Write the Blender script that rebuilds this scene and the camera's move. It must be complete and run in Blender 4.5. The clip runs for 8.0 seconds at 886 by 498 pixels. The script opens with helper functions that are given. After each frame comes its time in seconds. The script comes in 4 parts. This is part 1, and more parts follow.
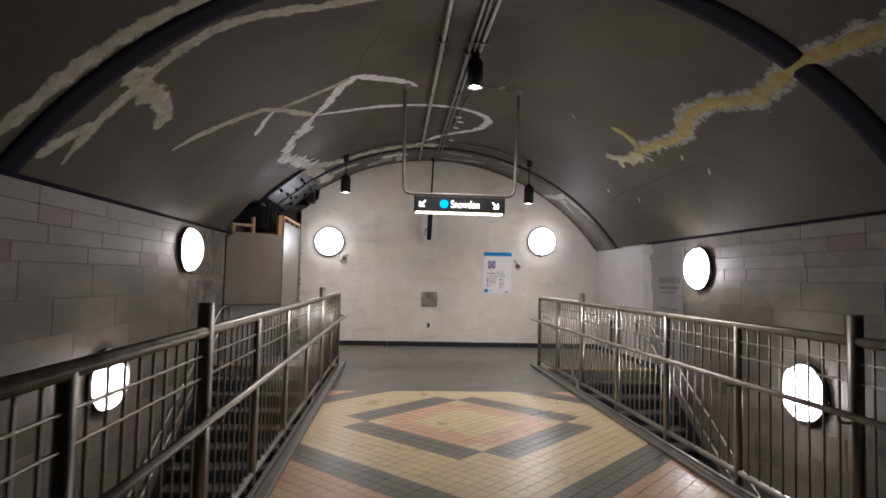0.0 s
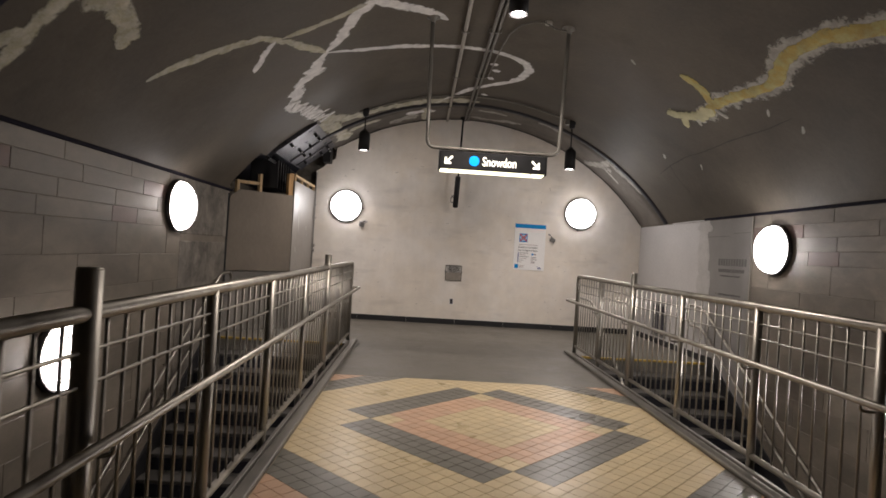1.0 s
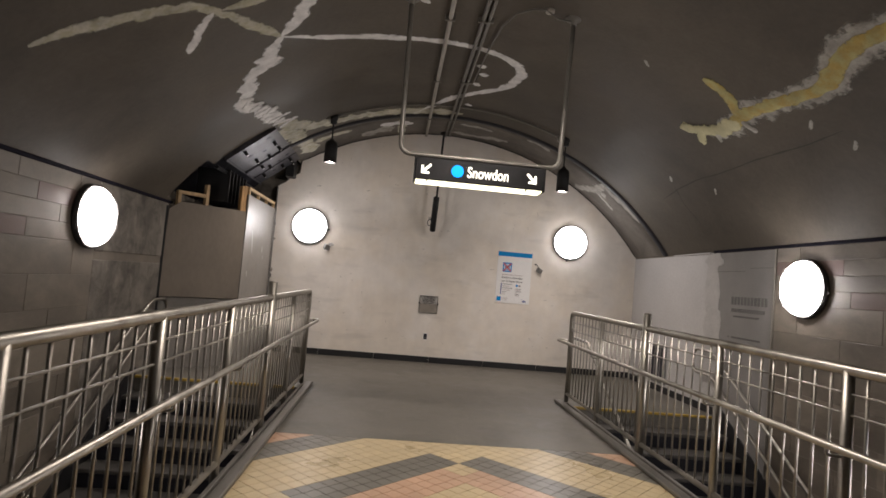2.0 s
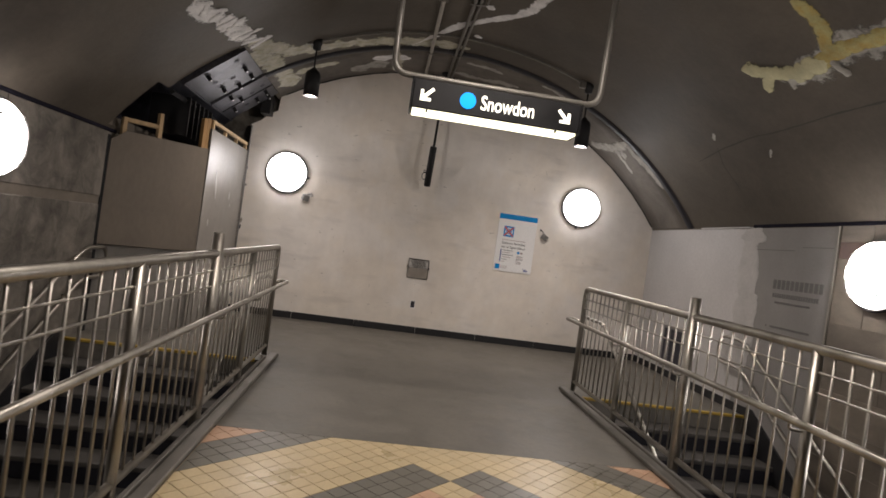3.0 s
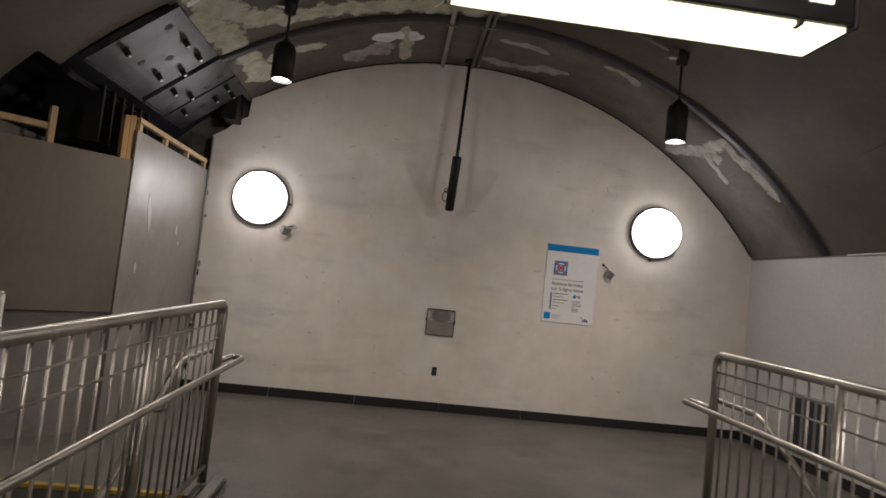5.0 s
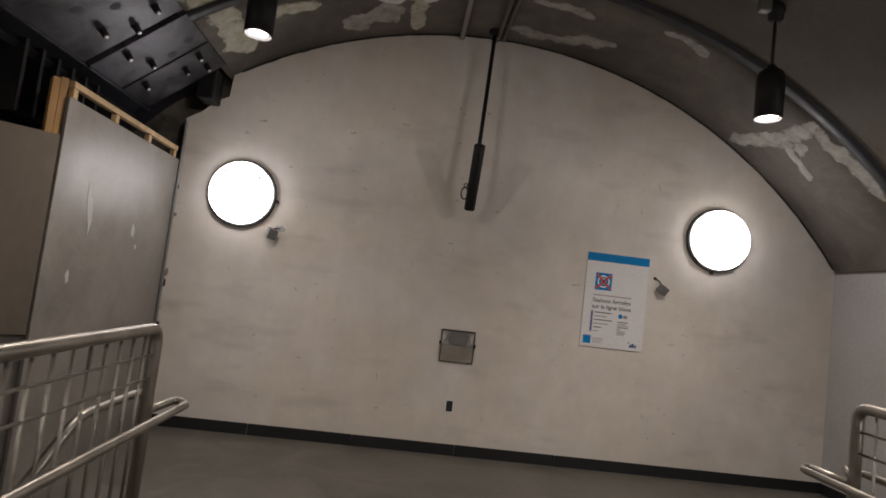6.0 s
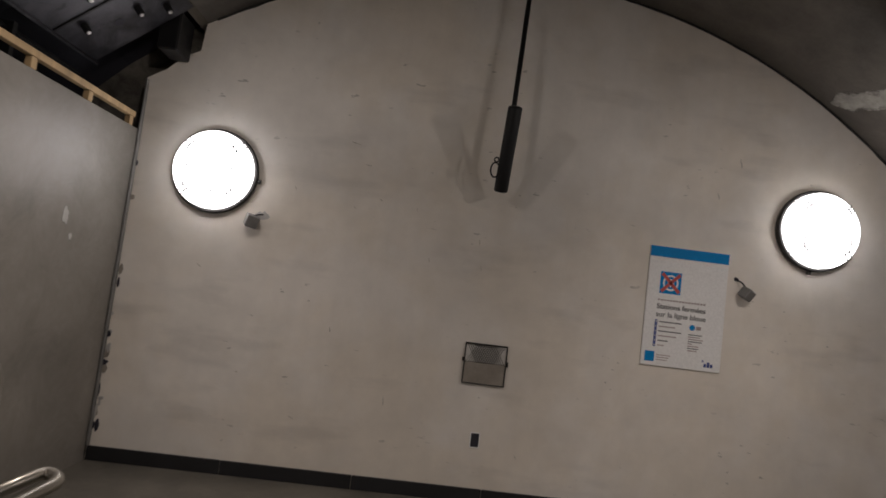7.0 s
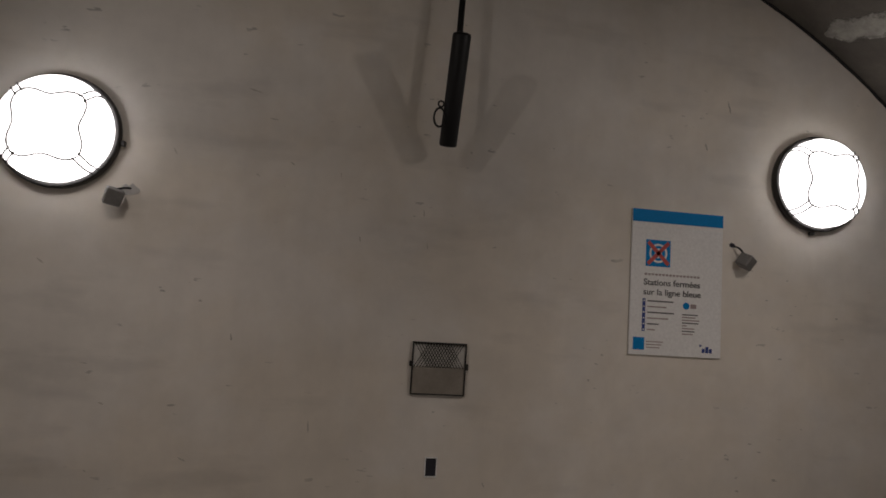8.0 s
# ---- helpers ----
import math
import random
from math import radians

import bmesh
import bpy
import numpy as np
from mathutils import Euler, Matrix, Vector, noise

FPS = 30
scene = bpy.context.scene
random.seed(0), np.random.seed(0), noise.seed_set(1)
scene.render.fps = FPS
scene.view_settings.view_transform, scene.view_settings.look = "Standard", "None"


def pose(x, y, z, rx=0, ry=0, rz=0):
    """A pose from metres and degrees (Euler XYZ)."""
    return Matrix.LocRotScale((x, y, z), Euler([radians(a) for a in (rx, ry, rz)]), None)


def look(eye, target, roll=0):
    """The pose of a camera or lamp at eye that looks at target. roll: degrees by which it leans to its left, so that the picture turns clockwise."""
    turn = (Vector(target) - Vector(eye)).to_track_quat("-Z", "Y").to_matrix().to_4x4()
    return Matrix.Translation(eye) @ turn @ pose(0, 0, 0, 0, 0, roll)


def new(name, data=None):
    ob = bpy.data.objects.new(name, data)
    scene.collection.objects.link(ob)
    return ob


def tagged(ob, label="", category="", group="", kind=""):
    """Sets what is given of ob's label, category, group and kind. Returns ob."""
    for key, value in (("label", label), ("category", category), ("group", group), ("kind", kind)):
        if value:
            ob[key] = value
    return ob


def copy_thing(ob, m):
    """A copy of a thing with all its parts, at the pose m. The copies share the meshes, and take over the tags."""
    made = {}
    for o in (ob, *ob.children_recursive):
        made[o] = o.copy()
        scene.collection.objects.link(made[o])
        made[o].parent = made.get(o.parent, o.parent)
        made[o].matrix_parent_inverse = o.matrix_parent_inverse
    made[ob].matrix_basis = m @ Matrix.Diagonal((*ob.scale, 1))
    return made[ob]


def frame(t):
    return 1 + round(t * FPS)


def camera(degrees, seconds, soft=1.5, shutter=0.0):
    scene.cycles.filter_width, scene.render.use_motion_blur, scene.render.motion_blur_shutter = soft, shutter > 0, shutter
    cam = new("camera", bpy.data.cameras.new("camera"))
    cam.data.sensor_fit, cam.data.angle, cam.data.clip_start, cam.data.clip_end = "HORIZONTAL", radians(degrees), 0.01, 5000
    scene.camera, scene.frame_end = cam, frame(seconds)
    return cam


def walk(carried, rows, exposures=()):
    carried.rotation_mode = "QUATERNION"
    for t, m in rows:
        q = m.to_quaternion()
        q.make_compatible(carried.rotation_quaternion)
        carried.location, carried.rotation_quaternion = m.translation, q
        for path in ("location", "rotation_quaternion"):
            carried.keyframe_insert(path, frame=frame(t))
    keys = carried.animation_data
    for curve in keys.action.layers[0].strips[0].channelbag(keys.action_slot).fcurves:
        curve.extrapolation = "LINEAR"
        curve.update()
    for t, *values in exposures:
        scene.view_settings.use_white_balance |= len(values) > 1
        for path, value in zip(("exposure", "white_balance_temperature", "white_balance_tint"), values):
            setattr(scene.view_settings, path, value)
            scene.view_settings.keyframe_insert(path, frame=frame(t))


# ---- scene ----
cam = camera(75.0, 8.0, soft=1.6, shutter=0.3)
PATH = [
    (0, (-0.747, -1.765, 1.396), (-0.585, 0.226, 1.499), 1.35),
    (0.2, (-0.739, -1.521, 1.384), (-0.565, 0.467, 1.517), 3.42),
    (0.5, (-0.705, -1.143, 1.410), (-0.700, 0.853, 1.528), -0.22),
    (0.7, (-0.666, -0.955, 1.377), (-0.603, 1.044, 1.404), 1.56),
    (1, (-0.668, -0.678, 1.368), (-0.592, 1.321, 1.375), 3.53),
    (1.2, (-0.667, -0.433, 1.372), (-0.546, 1.562, 1.443), 3.21),
    (1.5, (-0.669, -0.105, 1.390), (-0.492, 1.886, 1.457), 3.89),
    (1.7, (-0.622, 0.115, 1.388), (-0.471, 2.106, 1.498), 4.89),
    (2.8, (-0.587, 1.363, 1.383), (-0.409, 3.353, 1.472), 5.89),
    (3, (-0.576, 1.582, 1.381), (-0.374, 3.572, 1.365), 7.99),
    (3.5, (-0.603, 2.178, 1.380), (-0.398, 4.167, 1.401), 8.64),
    (4, (-0.555, 2.708, 1.373), (-0.392, 4.701, 1.425), 5.41),
    (4.5, (-0.566, 3.274, 1.385), (-0.433, 5.267, 1.483), 5.75),
    (4.7, (-0.596, 3.500, 1.394), (-0.420, 5.489, 1.496), 6.76),
    (5.8, (-0.589, 4.707, 1.418), (-0.526, 6.699, 1.588), 4.51),
    (6, (-0.584, 4.936, 1.420), (-0.463, 6.926, 1.575), 6.82),
    (6.5, (-0.462, 5.432, 1.428), (-0.405, 7.429, 1.524), 6.65),
    (7, (-0.566, 6.028, 1.440), (-0.501, 8.021, 1.589), 7.08),
    (7.5, (-0.498, 6.556, 1.428), (-0.312, 8.540, 1.593), 4.41),
    (8, (-0.513, 6.954, 1.345), (-0.231, 8.926, 1.524), 3.69),
]
EXPOSURES = [(0.0, 1.07, 6050, 10), (0.4, 1.05, 6500, 10), (1.5, 0.98, 6500, 10), (3.0, 0.82, 6500, 10), (4.5, 0.58, 6500, 10), (6.0, 0.38, 6500, 10),
             (6.5, 0.25, 6500, 10), (7.0, 0.08, 6500, 10), (7.5, -0.2, 6550, 10), (8.0, -0.44, 6600, 10)]
walk(cam, [(t, look(eye, target, roll)) for t, eye, target, roll in PATH], EXPOSURES)

# ---- world and the plan ----
world = bpy.data.worlds.new("world")
world.use_nodes = True
world.node_tree.nodes["Background"].inputs[0].default_value = (0.01, 0.01, 0.011, 1)
scene.world = world

END = 10.2        # the end wall's face
HALF = 3.5        # side walls at +-HALF
BACK = -9.0       # the unseen wall added behind the walk
RAD, CROWN = 4.3, 3.87
AXIS_Z = CROWN - RAD
SPRING = AXIS_Z + math.sqrt(RAD ** 2 - HALF ** 2)
DECK = 1.58       # half width of the bridge deck
STAIR = 7.4       # top edge of both stairs
GOING, RISE, STEPS = 0.28, 0.171, 22
LOWER = -RISE * STEPS
JOINT = 5.47      # where the tiles end and the grey floor begins
RAIL_X, RAIL_END = 1.63, 7.58
LAMP_POWER, DOME_POWER, SPOT_POWER, SIGN_POWER = 5.6, 16.5, 3.0, 1.5
BEAM, SPILL = 57.0, 12.5 # watts straight down and to the sides of a downlight
WARM = (1.0, 0.925, 0.90)


# ---- materials ----
def material(name, colour, rough=0.6, metal=0.0, dark=0.75, light=1.12, scale=3.0, fine=60.0, bump=0.15, depth=0.004,
             piece=0.0, island=0.0, stretch=(1, 1, 1), tint=None, spec=0.5, stain=0.0, specks=0.0, swirl=0.0,
             scuff=0.0, feather=None):
    m = bpy.data.materials.new(name)
    m.use_nodes = True
    nt = m.node_tree
    N, L = nt.nodes, nt.links
    b = N["Principled BSDF"]
    b.inputs["Metallic"].default_value = metal
    b.inputs["Specular IOR Level"].default_value = spec
    geo = N.new("ShaderNodeNewGeometry")
    mp = N.new("ShaderNodeMapping")
    mp.inputs["Scale"].default_value = stretch
    L.new(geo.outputs["Position"], mp.inputs["Vector"])

    def noise_at(sc, detail=6.0, rough_=0.6):
        n = N.new("ShaderNodeTexNoise")
        n.inputs["Scale"].default_value, n.inputs["Detail"].default_value = sc, detail
        n.inputs["Roughness"].default_value = rough_
        L.new(mp.outputs["Vector"], n.inputs["Vector"])
        return n.outputs["Fac"]

    def ramp(src, a, c, lo, hi):
        r = N.new("ShaderNodeMapRange")
        r.inputs["From Min"].default_value, r.inputs["From Max"].default_value = a, c
        r.inputs["To Min"].default_value, r.inputs["To Max"].default_value = lo, hi
        L.new(src, r.inputs["Value"])
        return r.outputs["Result"]

    def mult(x, y):
        q = N.new("ShaderNodeMath")
        q.operation = "MULTIPLY"
        L.new(x, q.inputs[0])
        L.new(y, q.inputs[1])
        return q.outputs[0]

    if swirl:
        warp = N.new("ShaderNodeTexNoise")
        warp.inputs["Scale"].default_value = scale * 0.8
        L.new(geo.outputs["Position"], warp.inputs["Vector"])
        vm = N.new("ShaderNodeVectorMath")
        vm.operation = "MULTIPLY_ADD"
        vm.inputs[1].default_value = (swirl, swirl, swirl)
        L.new(warp.outputs["Color"], vm.inputs[0])
        L.new(geo.outputs["Position"], vm.inputs[2])
        L.new(vm.outputs[0], mp.inputs["Vector"])
    coarse, grain = noise_at(scale), noise_at(fine, 4.0)
    shade = mult(ramp(coarse, 0.3, 0.7, dark, light), ramp(grain, 0.3, 0.7, 0.93, 1.06))
    if stain:
        shade = mult(shade, ramp(noise_at(scale * 0.37, 8.0, 0.7), 0.36, 0.52, 1.0 - stain, 1.0))
    if specks:
        shade = mult(shade, ramp(noise_at(7.0, 4.0, 0.8), 0.66, 0.74, 1.0, 1.0 - specks))
        shade = mult(shade, ramp(noise_at(22.0, 2.0, 0.7), 0.69, 0.72, 1.0, 1.0 - specks * 0.8))
    if scuff:
        def stretched(vec, sc, detail):
            ms = N.new("ShaderNodeMapping")
            ms.inputs["Scale"].default_value = vec
            L.new(geo.outputs["Position"], ms.inputs["Vector"])
            n = N.new("ShaderNodeTexNoise")
            n.inputs["Scale"].default_value, n.inputs["Detail"].default_value = sc, detail
            L.new(ms.outputs["Vector"], n.inputs["Vector"])
            return n.outputs["Fac"]
        mask = ramp(noise_at(1.9, 3.0), 0.50, 0.60, 0.0, scuff)
        scratch = ramp(stretched((3.0, 1.0, 9.0), 3.2, 5.0), 0.685, 0.725, 0.0, 1.0)
        inv = N.new("ShaderNodeMath")
        inv.operation = "SUBTRACT"
        inv.inputs[0].default_value = 1.0
        L.new(mult(mask, scratch), inv.inputs[1])
        shade = mult(shade, inv.outputs[0])
        shade = mult(shade, ramp(stretched((9.0, 1.0, 0.7), 1.3, 4.0), 0.35, 0.65, 0.988, 1.008))
        shade = mult(shade, ramp(stretched((0.8, 1.0, 3.0), 1.6, 5.0), 0.58, 0.74, 1.0, 0.84))
    if piece:
        info = N.new("ShaderNodeObjectInfo")
        shade = mult(shade, ramp(info.outputs["Random"], 0, 1, 1 - piece, 1 + piece))
    if island:
        shade = mult(shade, ramp(geo.outputs["Random Per Island"], 0, 1, 1 - island, 1 + island))
    mix = N.new("ShaderNodeMix")
    mix.data_type, mix.blend_type = "RGBA", "MULTIPLY"
    mix.inputs["Factor"].default_value = 1.0
    if tint:
        cm = N.new("ShaderNodeMix")
        cm.data_type = "RGBA"
        cm.inputs["A"].default_value, cm.inputs["B"].default_value = (*colour, 1), (*tint, 1)
        L.new(ramp(noise_at(scale * 1.7, 5.0), 0.42, 0.6, 0, 1), cm.inputs["Factor"])
        L.new(cm.outputs["Result"], mix.inputs["A"])
    else:
        mix.inputs["A"].default_value = (*colour, 1)
    comb = N.new("ShaderNodeCombineColor")
    for i in range(3):
        L.new(shade, comb.inputs[i])
    L.new(comb.outputs[0], mix.inputs["B"])
    L.new(mix.outputs["Result"], b.inputs["Base Color"])
    L.new(ramp(coarse, 0.3, 0.7, max(rough - 0.1, 0.04), min(rough + 0.12, 1)), b.inputs["Roughness"])
    if feather:
        at = N.new("ShaderNodeAttribute")
        at.attribute_name = "feather"
        wear = N.new("ShaderNodeMath")
        wear.operation = "ADD"
        L.new(at.outputs["Fac"], wear.inputs[0])
        L.new(ramp(noise_at(11.0, 9.0, 0.75), 0.3, 0.7, -0.6, 0.5), wear.inputs[1])
        L.new(ramp(wear.outputs[0], *feather, 0.0, 1.0), b.inputs["Alpha"])
    if bump:
        bp = N.new("ShaderNodeBump")
        bp.inputs["Strength"].default_value, bp.inputs["Distance"].default_value = bump, depth
        add = N.new("ShaderNodeMath")
        add.operation = "ADD"
        L.new(grain, add.inputs[0])
        L.new(coarse, add.inputs[1])
        L.new(add.outputs[0], bp.inputs["Height"])
        L.new(bp.outputs["Normal"], b.inputs["Normal"])
    return m


def glow(name, colour, power):
    m = bpy.data.materials.new(name)
    m.use_nodes = True
    b = m.node_tree.nodes["Principled BSDF"]
    b.inputs["Base Color"].default_value = (*colour, 1)
    b.inputs["Emission Color"].default_value = (*colour, 1)
    b.inputs["Emission Strength"].default_value = power
    b.inputs["Roughness"].default_value = 0.35
    return m


VAULT = material("vault_paint", (0.098, 0.084, 0.067), 0.66, dark=0.62, light=1.28, scale=0.8, fine=22, bump=0.18, depth=0.012, stain=0.3, swirl=0.5, spec=0.3)
VAULT_BAND = material("vault_band_paint", (0.145, 0.130, 0.112), 0.7, dark=0.6, light=1.35, scale=1.8, fine=30, bump=0.25, depth=0.01, stain=0.3, swirl=0.5, spec=0.3)
SEAM = material("black_joint_rubber", (0.014, 0.014, 0.019), 0.5, scale=4, bump=0.3, dark=0.5, light=1.5)
SEAM_FLAT = material("dull_black_joint", (0.012, 0.011, 0.020), 0.92, scale=3, bump=0.15, dark=0.6, light=1.4, spec=0.15)
PLASTER = material("off_white_wall_paint", (0.80, 0.757, 0.705), 0.5, dark=0.94, light=1.04, scale=0.7, fine=3.5, bump=0.03, depth=0.006, stain=0.07, swirl=0.3, tint=(0.775, 0.712, 0.63), scuff=0.4)
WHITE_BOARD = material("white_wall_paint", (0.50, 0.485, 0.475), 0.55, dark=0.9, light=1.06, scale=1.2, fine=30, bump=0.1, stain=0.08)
CEMENT_BOARD = material("grey_cement_board", (0.27, 0.258, 0.248), 0.75, dark=0.85, light=1.1, scale=2, bump=0.15)
PRINT = material("grey_board_print", (0.155, 0.15, 0.145), 0.75, bump=0)
SCUFF = material("dark_wall_scuff", (0.56, 0.515, 0.455), 0.6, dark=0.7, light=1.2, scale=12, bump=0)
COMPOUND = material("joint_compound", (0.47, 0.455, 0.44), 0.7, dark=0.85, light=1.08, scale=5, bump=0.25)
CONCRETE = material("stained_concrete", (0.175, 0.158, 0.135), 0.8, dark=0.4, light=1.5, scale=4.2, fine=40, bump=0.4, depth=0.01, stain=0.45, swirl=0.4, specks=0.3)
MORTAR = material("mortar", (0.19, 0.165, 0.135), 0.85, scale=4, bump=0.3)
BLOCK = material("beige_masonry_block", (0.19, 0.164, 0.133), 0.45, dark=0.66, light=1.3, scale=1.9, fine=70, bump=0.22, piece=0.17, stain=0.3, swirl=0.4, stretch=(1, 0.7, 1.6))
BLOCK_PINK = material("rose_masonry_block", (0.150, 0.100, 0.085), 0.45, dark=0.8, light=1.14, scale=2.2, fine=80, bump=0.22, piece=0.1)
EPOXY = material("grey_floor_coating", (0.142, 0.131, 0.112), 0.5, dark=0.72, light=1.2, scale=4.2, fine=26, bump=0.2, depth=0.006, stain=0.22, swirl=0.25, specks=0.3)
GROUT = material("floor_grout", (0.43, 0.36, 0.265), 0.85, scale=8, bump=0.2)
TILE_CREAM = material("cream_floor_tile", (0.62, 0.50, 0.30), 0.34, dark=0.9, light=1.06, scale=1.5, fine=60, bump=0.06, piece=0.06, island=0.06)
TILE_GREY = material("grey_floor_tile", (0.165, 0.156, 0.133), 0.34, dark=0.9, light=1.08, scale=1.5, fine=60, bump=0.06, piece=0.08, island=0.08)
TILE_PINK = material("pink_floor_tile", (0.58, 0.375, 0.25), 0.34, dark=0.9, light=1.06, scale=1.5, fine=60, bump=0.06, piece=0.07, island=0.07)
TREAD = material("grey_stair_tread", (0.068, 0.063, 0.057), 0.65, scale=3, bump=0.2)
RISER = material("black_stair_riser", (0.013, 0.013, 0.018), 0.6, scale=4, bump=0.15, spec=0.25)
YELLOW = material("yellow_nosing", (0.46, 0.31, 0.05), 0.5, scale=6, bump=0.1)
BASE_BLACK = material("black_vinyl_base", (0.013, 0.013, 0.015), 0.55, scale=4, bump=0.1)
STEEL = material("brushed_stainless_steel", (0.40, 0.378, 0.338), 0.40, metal=1.0, dark=0.7, light=1.15, scale=6, fine=150, bump=0.04, stretch=(1, 1, 0.3))
STEEL_CURB = material("dull_steel_curb", (0.22, 0.208, 0.19), 0.45, metal=0.6, dark=0.7, light=1.1, scale=4, bump=0.15)
CONDUIT = material("grey_painted_conduit", (0.40, 0.375, 0.33), 0.45, metal=0.1, scale=6, bump=0.06)
CONDUIT_DARK = material("dark_painted_conduit", (0.17, 0.16, 0.14), 0.42, metal=0.2, scale=6, bump=0.06)
BLACK = material("black_painted_metal", (0.011, 0.011, 0.012), 0.5, scale=6, bump=0.05, spec=0.3)
RIM = material("dark_lamp_rim", (0.045, 0.043, 0.042), 0.4, metal=0.5, scale=6, bump=0.05)
GAP = material("dark_gap", (0.012, 0.011, 0.010), 0.9, bump=0)
WIRE = material("steel_guard_wire", (0.16, 0.155, 0.15), 0.5, bump=0)
PATCH_GREY = material("grey_crack_filler", (0.36, 0.345, 0.31), 0.8, dark=0.6, light=1.3, scale=9, fine=60, bump=0.5, depth=0.01, feather=(0.12, 0.65))
HAIRLINE = material("dark_hairline_crack", (0.05, 0.044, 0.037), 0.8, bump=0)
LINER = material("steel_liner_plate", (0.06, 0.059, 0.068), 0.42, metal=0.5, dark=0.25, light=1.7, scale=4, bump=0.3, stain=0.65, swirl=0.6, specks=0.5)
# near-black that holds the shade of hollows, holes and slots in its colour
CAVITY_SHADE = material("painted_cavity_shade", (0.026, 0.025, 0.036), 0.7, scale=2, bump=0.3)
HOARD = material("grey_painted_plywood", (0.168, 0.14, 0.108), 0.5, dark=0.82, light=1.14, scale=1.2, fine=25, bump=0.08, stretch=(1, 1, 0.5))
HOARD_SIDE = material("grey_scuffed_panel", (0.235, 0.217, 0.195), 0.42, dark=0.76, light=1.2, scale=2.2, fine=20, bump=0.12, stain=0.15, specks=0.1, swirl=0.5, spec=0.45)
# pine of the corner posts, with warm bounced light put into its colour
LUMBER_LIT = material("orange_lit_pine_lumber", (0.46, 0.27, 0.11), 0.7, dark=0.7, light=1.15, scale=3, fine=40, bump=0.2, stretch=(6, 6, 1))
LUMBER = material("bare_pine_lumber", (0.50, 0.35, 0.19), 0.65, dark=0.75, light=1.15, scale=3, fine=40, bump=0.15, stretch=(6, 6, 1))
PATCH_WHITE = material("white_crack_filler", (0.82, 0.81, 0.80), 0.7, dark=0.72, light=1.1, scale=9, fine=60, bump=0.5, depth=0.01, feather=(0.1, 0.55))
PATCH_CREAM = material("cream_crack_filler", (0.54, 0.52, 0.44), 0.8, dark=0.7, light=1.15, scale=7, fine=60, bump=0.5, depth=0.01, tint=(0.44, 0.415, 0.30), feather=(0.12, 0.65))
PATCH_PALE = material("pale_yellow_crack_filler", (0.55, 0.52, 0.32), 0.8, dark=0.75, light=1.12, scale=6, fine=60, bump=0.5, depth=0.01, feather=(0.12, 0.38))
PATCH_YELLOW = material("yellow_crack_filler", (0.43, 0.39, 0.17), 0.8, dark=0.75, light=1.12, scale=5, fine=60, bump=0.5, depth=0.01, tint=(0.42, 0.31, 0.09), feather=(0.12, 0.38))
PAPER = material("white_poster_board", (0.86, 0.855, 0.85), 0.4, scale=2, dark=0.96, light=1.02, bump=0)
BLUE = material("blue_print", (0.003, 0.24, 0.60), 0.5, spec=0.15, bump=0, dark=0.95, light=1.03)
NAVY = material("navy_print", (0.03, 0.06, 0.25), 0.4, bump=0)
INK = material("dark_print", (0.13, 0.13, 0.135), 0.5, bump=0)
FADED = material("grey_print", (0.42, 0.34, 0.34), 0.5, bump=0)
RED = material("red_print", (0.62, 0.10, 0.09), 0.5, bump=0)
MESH_METAL = material("galvanised_mesh", (0.55, 0.54, 0.53), 0.4, metal=0.8, scale=8, bump=0.05)
VENT_PLATE = material("grey_brown_vent_plate", (0.30, 0.268, 0.232), 0.5, scale=6, bump=0.05)
VENT_BACK = material("pale_vent_back", (0.66, 0.64, 0.61), 0.45, scale=6, bump=0.05)
GREY_BOX = material("grey_cast_box", (0.25, 0.245, 0.24), 0.5, metal=0.5, scale=8, bump=0.1)
LAMP_GLASS = glow("opal_lamp_glass", (1.0, 0.955, 0.965), LAMP_POWER)
DOME_GLASS = glow("opal_dome_glass", WARM, DOME_POWER)
OLD_DOME_GLASS = glow("aged_opal_dome_glass", (1.0, 0.90, 0.86), DOME_POWER * 0.46)
SPOT_GLOW = glow("downlight_glow", (1.0, 0.82, 0.78), SPOT_POWER)
SIGN_GLOW = glow("sign_diffuser", (1.0, 0.93, 0.66), SIGN_POWER)
LETTER_GLOW = glow("sign_letters", (1.0, 0.96, 0.82), 0.95)
BLUE_GLOW = glow("sign_blue", (0.0, 0.25, 0.85), 0.8)


# ---- building helpers ----
def mesh_of(bm, name, mat, smooth=False):
    bmesh.ops.recalc_face_normals(bm, faces=bm.faces[:])
    me = bpy.data.meshes.new(name)
    bm.to_mesh(me)
    bm.free()
    me.materials.append(mat)
    if smooth:
        for p in me.polygons:
            p.use_smooth = True
    return me


def hang(ob, parent):
    ob.parent = parent
    if parent is not None and parent.type == "EMPTY":
        ob.matrix_parent_inverse = parent.matrix_basis.inverted()
    return ob


def part(name, bm, mat, parent, label="", smooth=False):
    ob = hang(new(name, mesh_of(bm, name, mat, smooth)), parent)
    return tagged(ob, label) if label else ob


def piece(name, me, parent, at=(0, 0, 0), turn=0.0):
    ob = hang(new(name, me), parent)
    ob.location, ob.rotation_euler = at, (0, 0, turn)
    return ob


def thing(name, at, label, category, group="", kind=""):
    ob = new(name)
    ob.empty_display_size = 0.1
    ob.matrix_basis = Matrix.Translation(at)
    return tagged(ob, label, category, group, kind)


def solo(name, bm, mat, label, category, kind="", group="", smooth=False):
    return tagged(new(name, mesh_of(bm, name, mat, smooth)), label, category, group, kind)


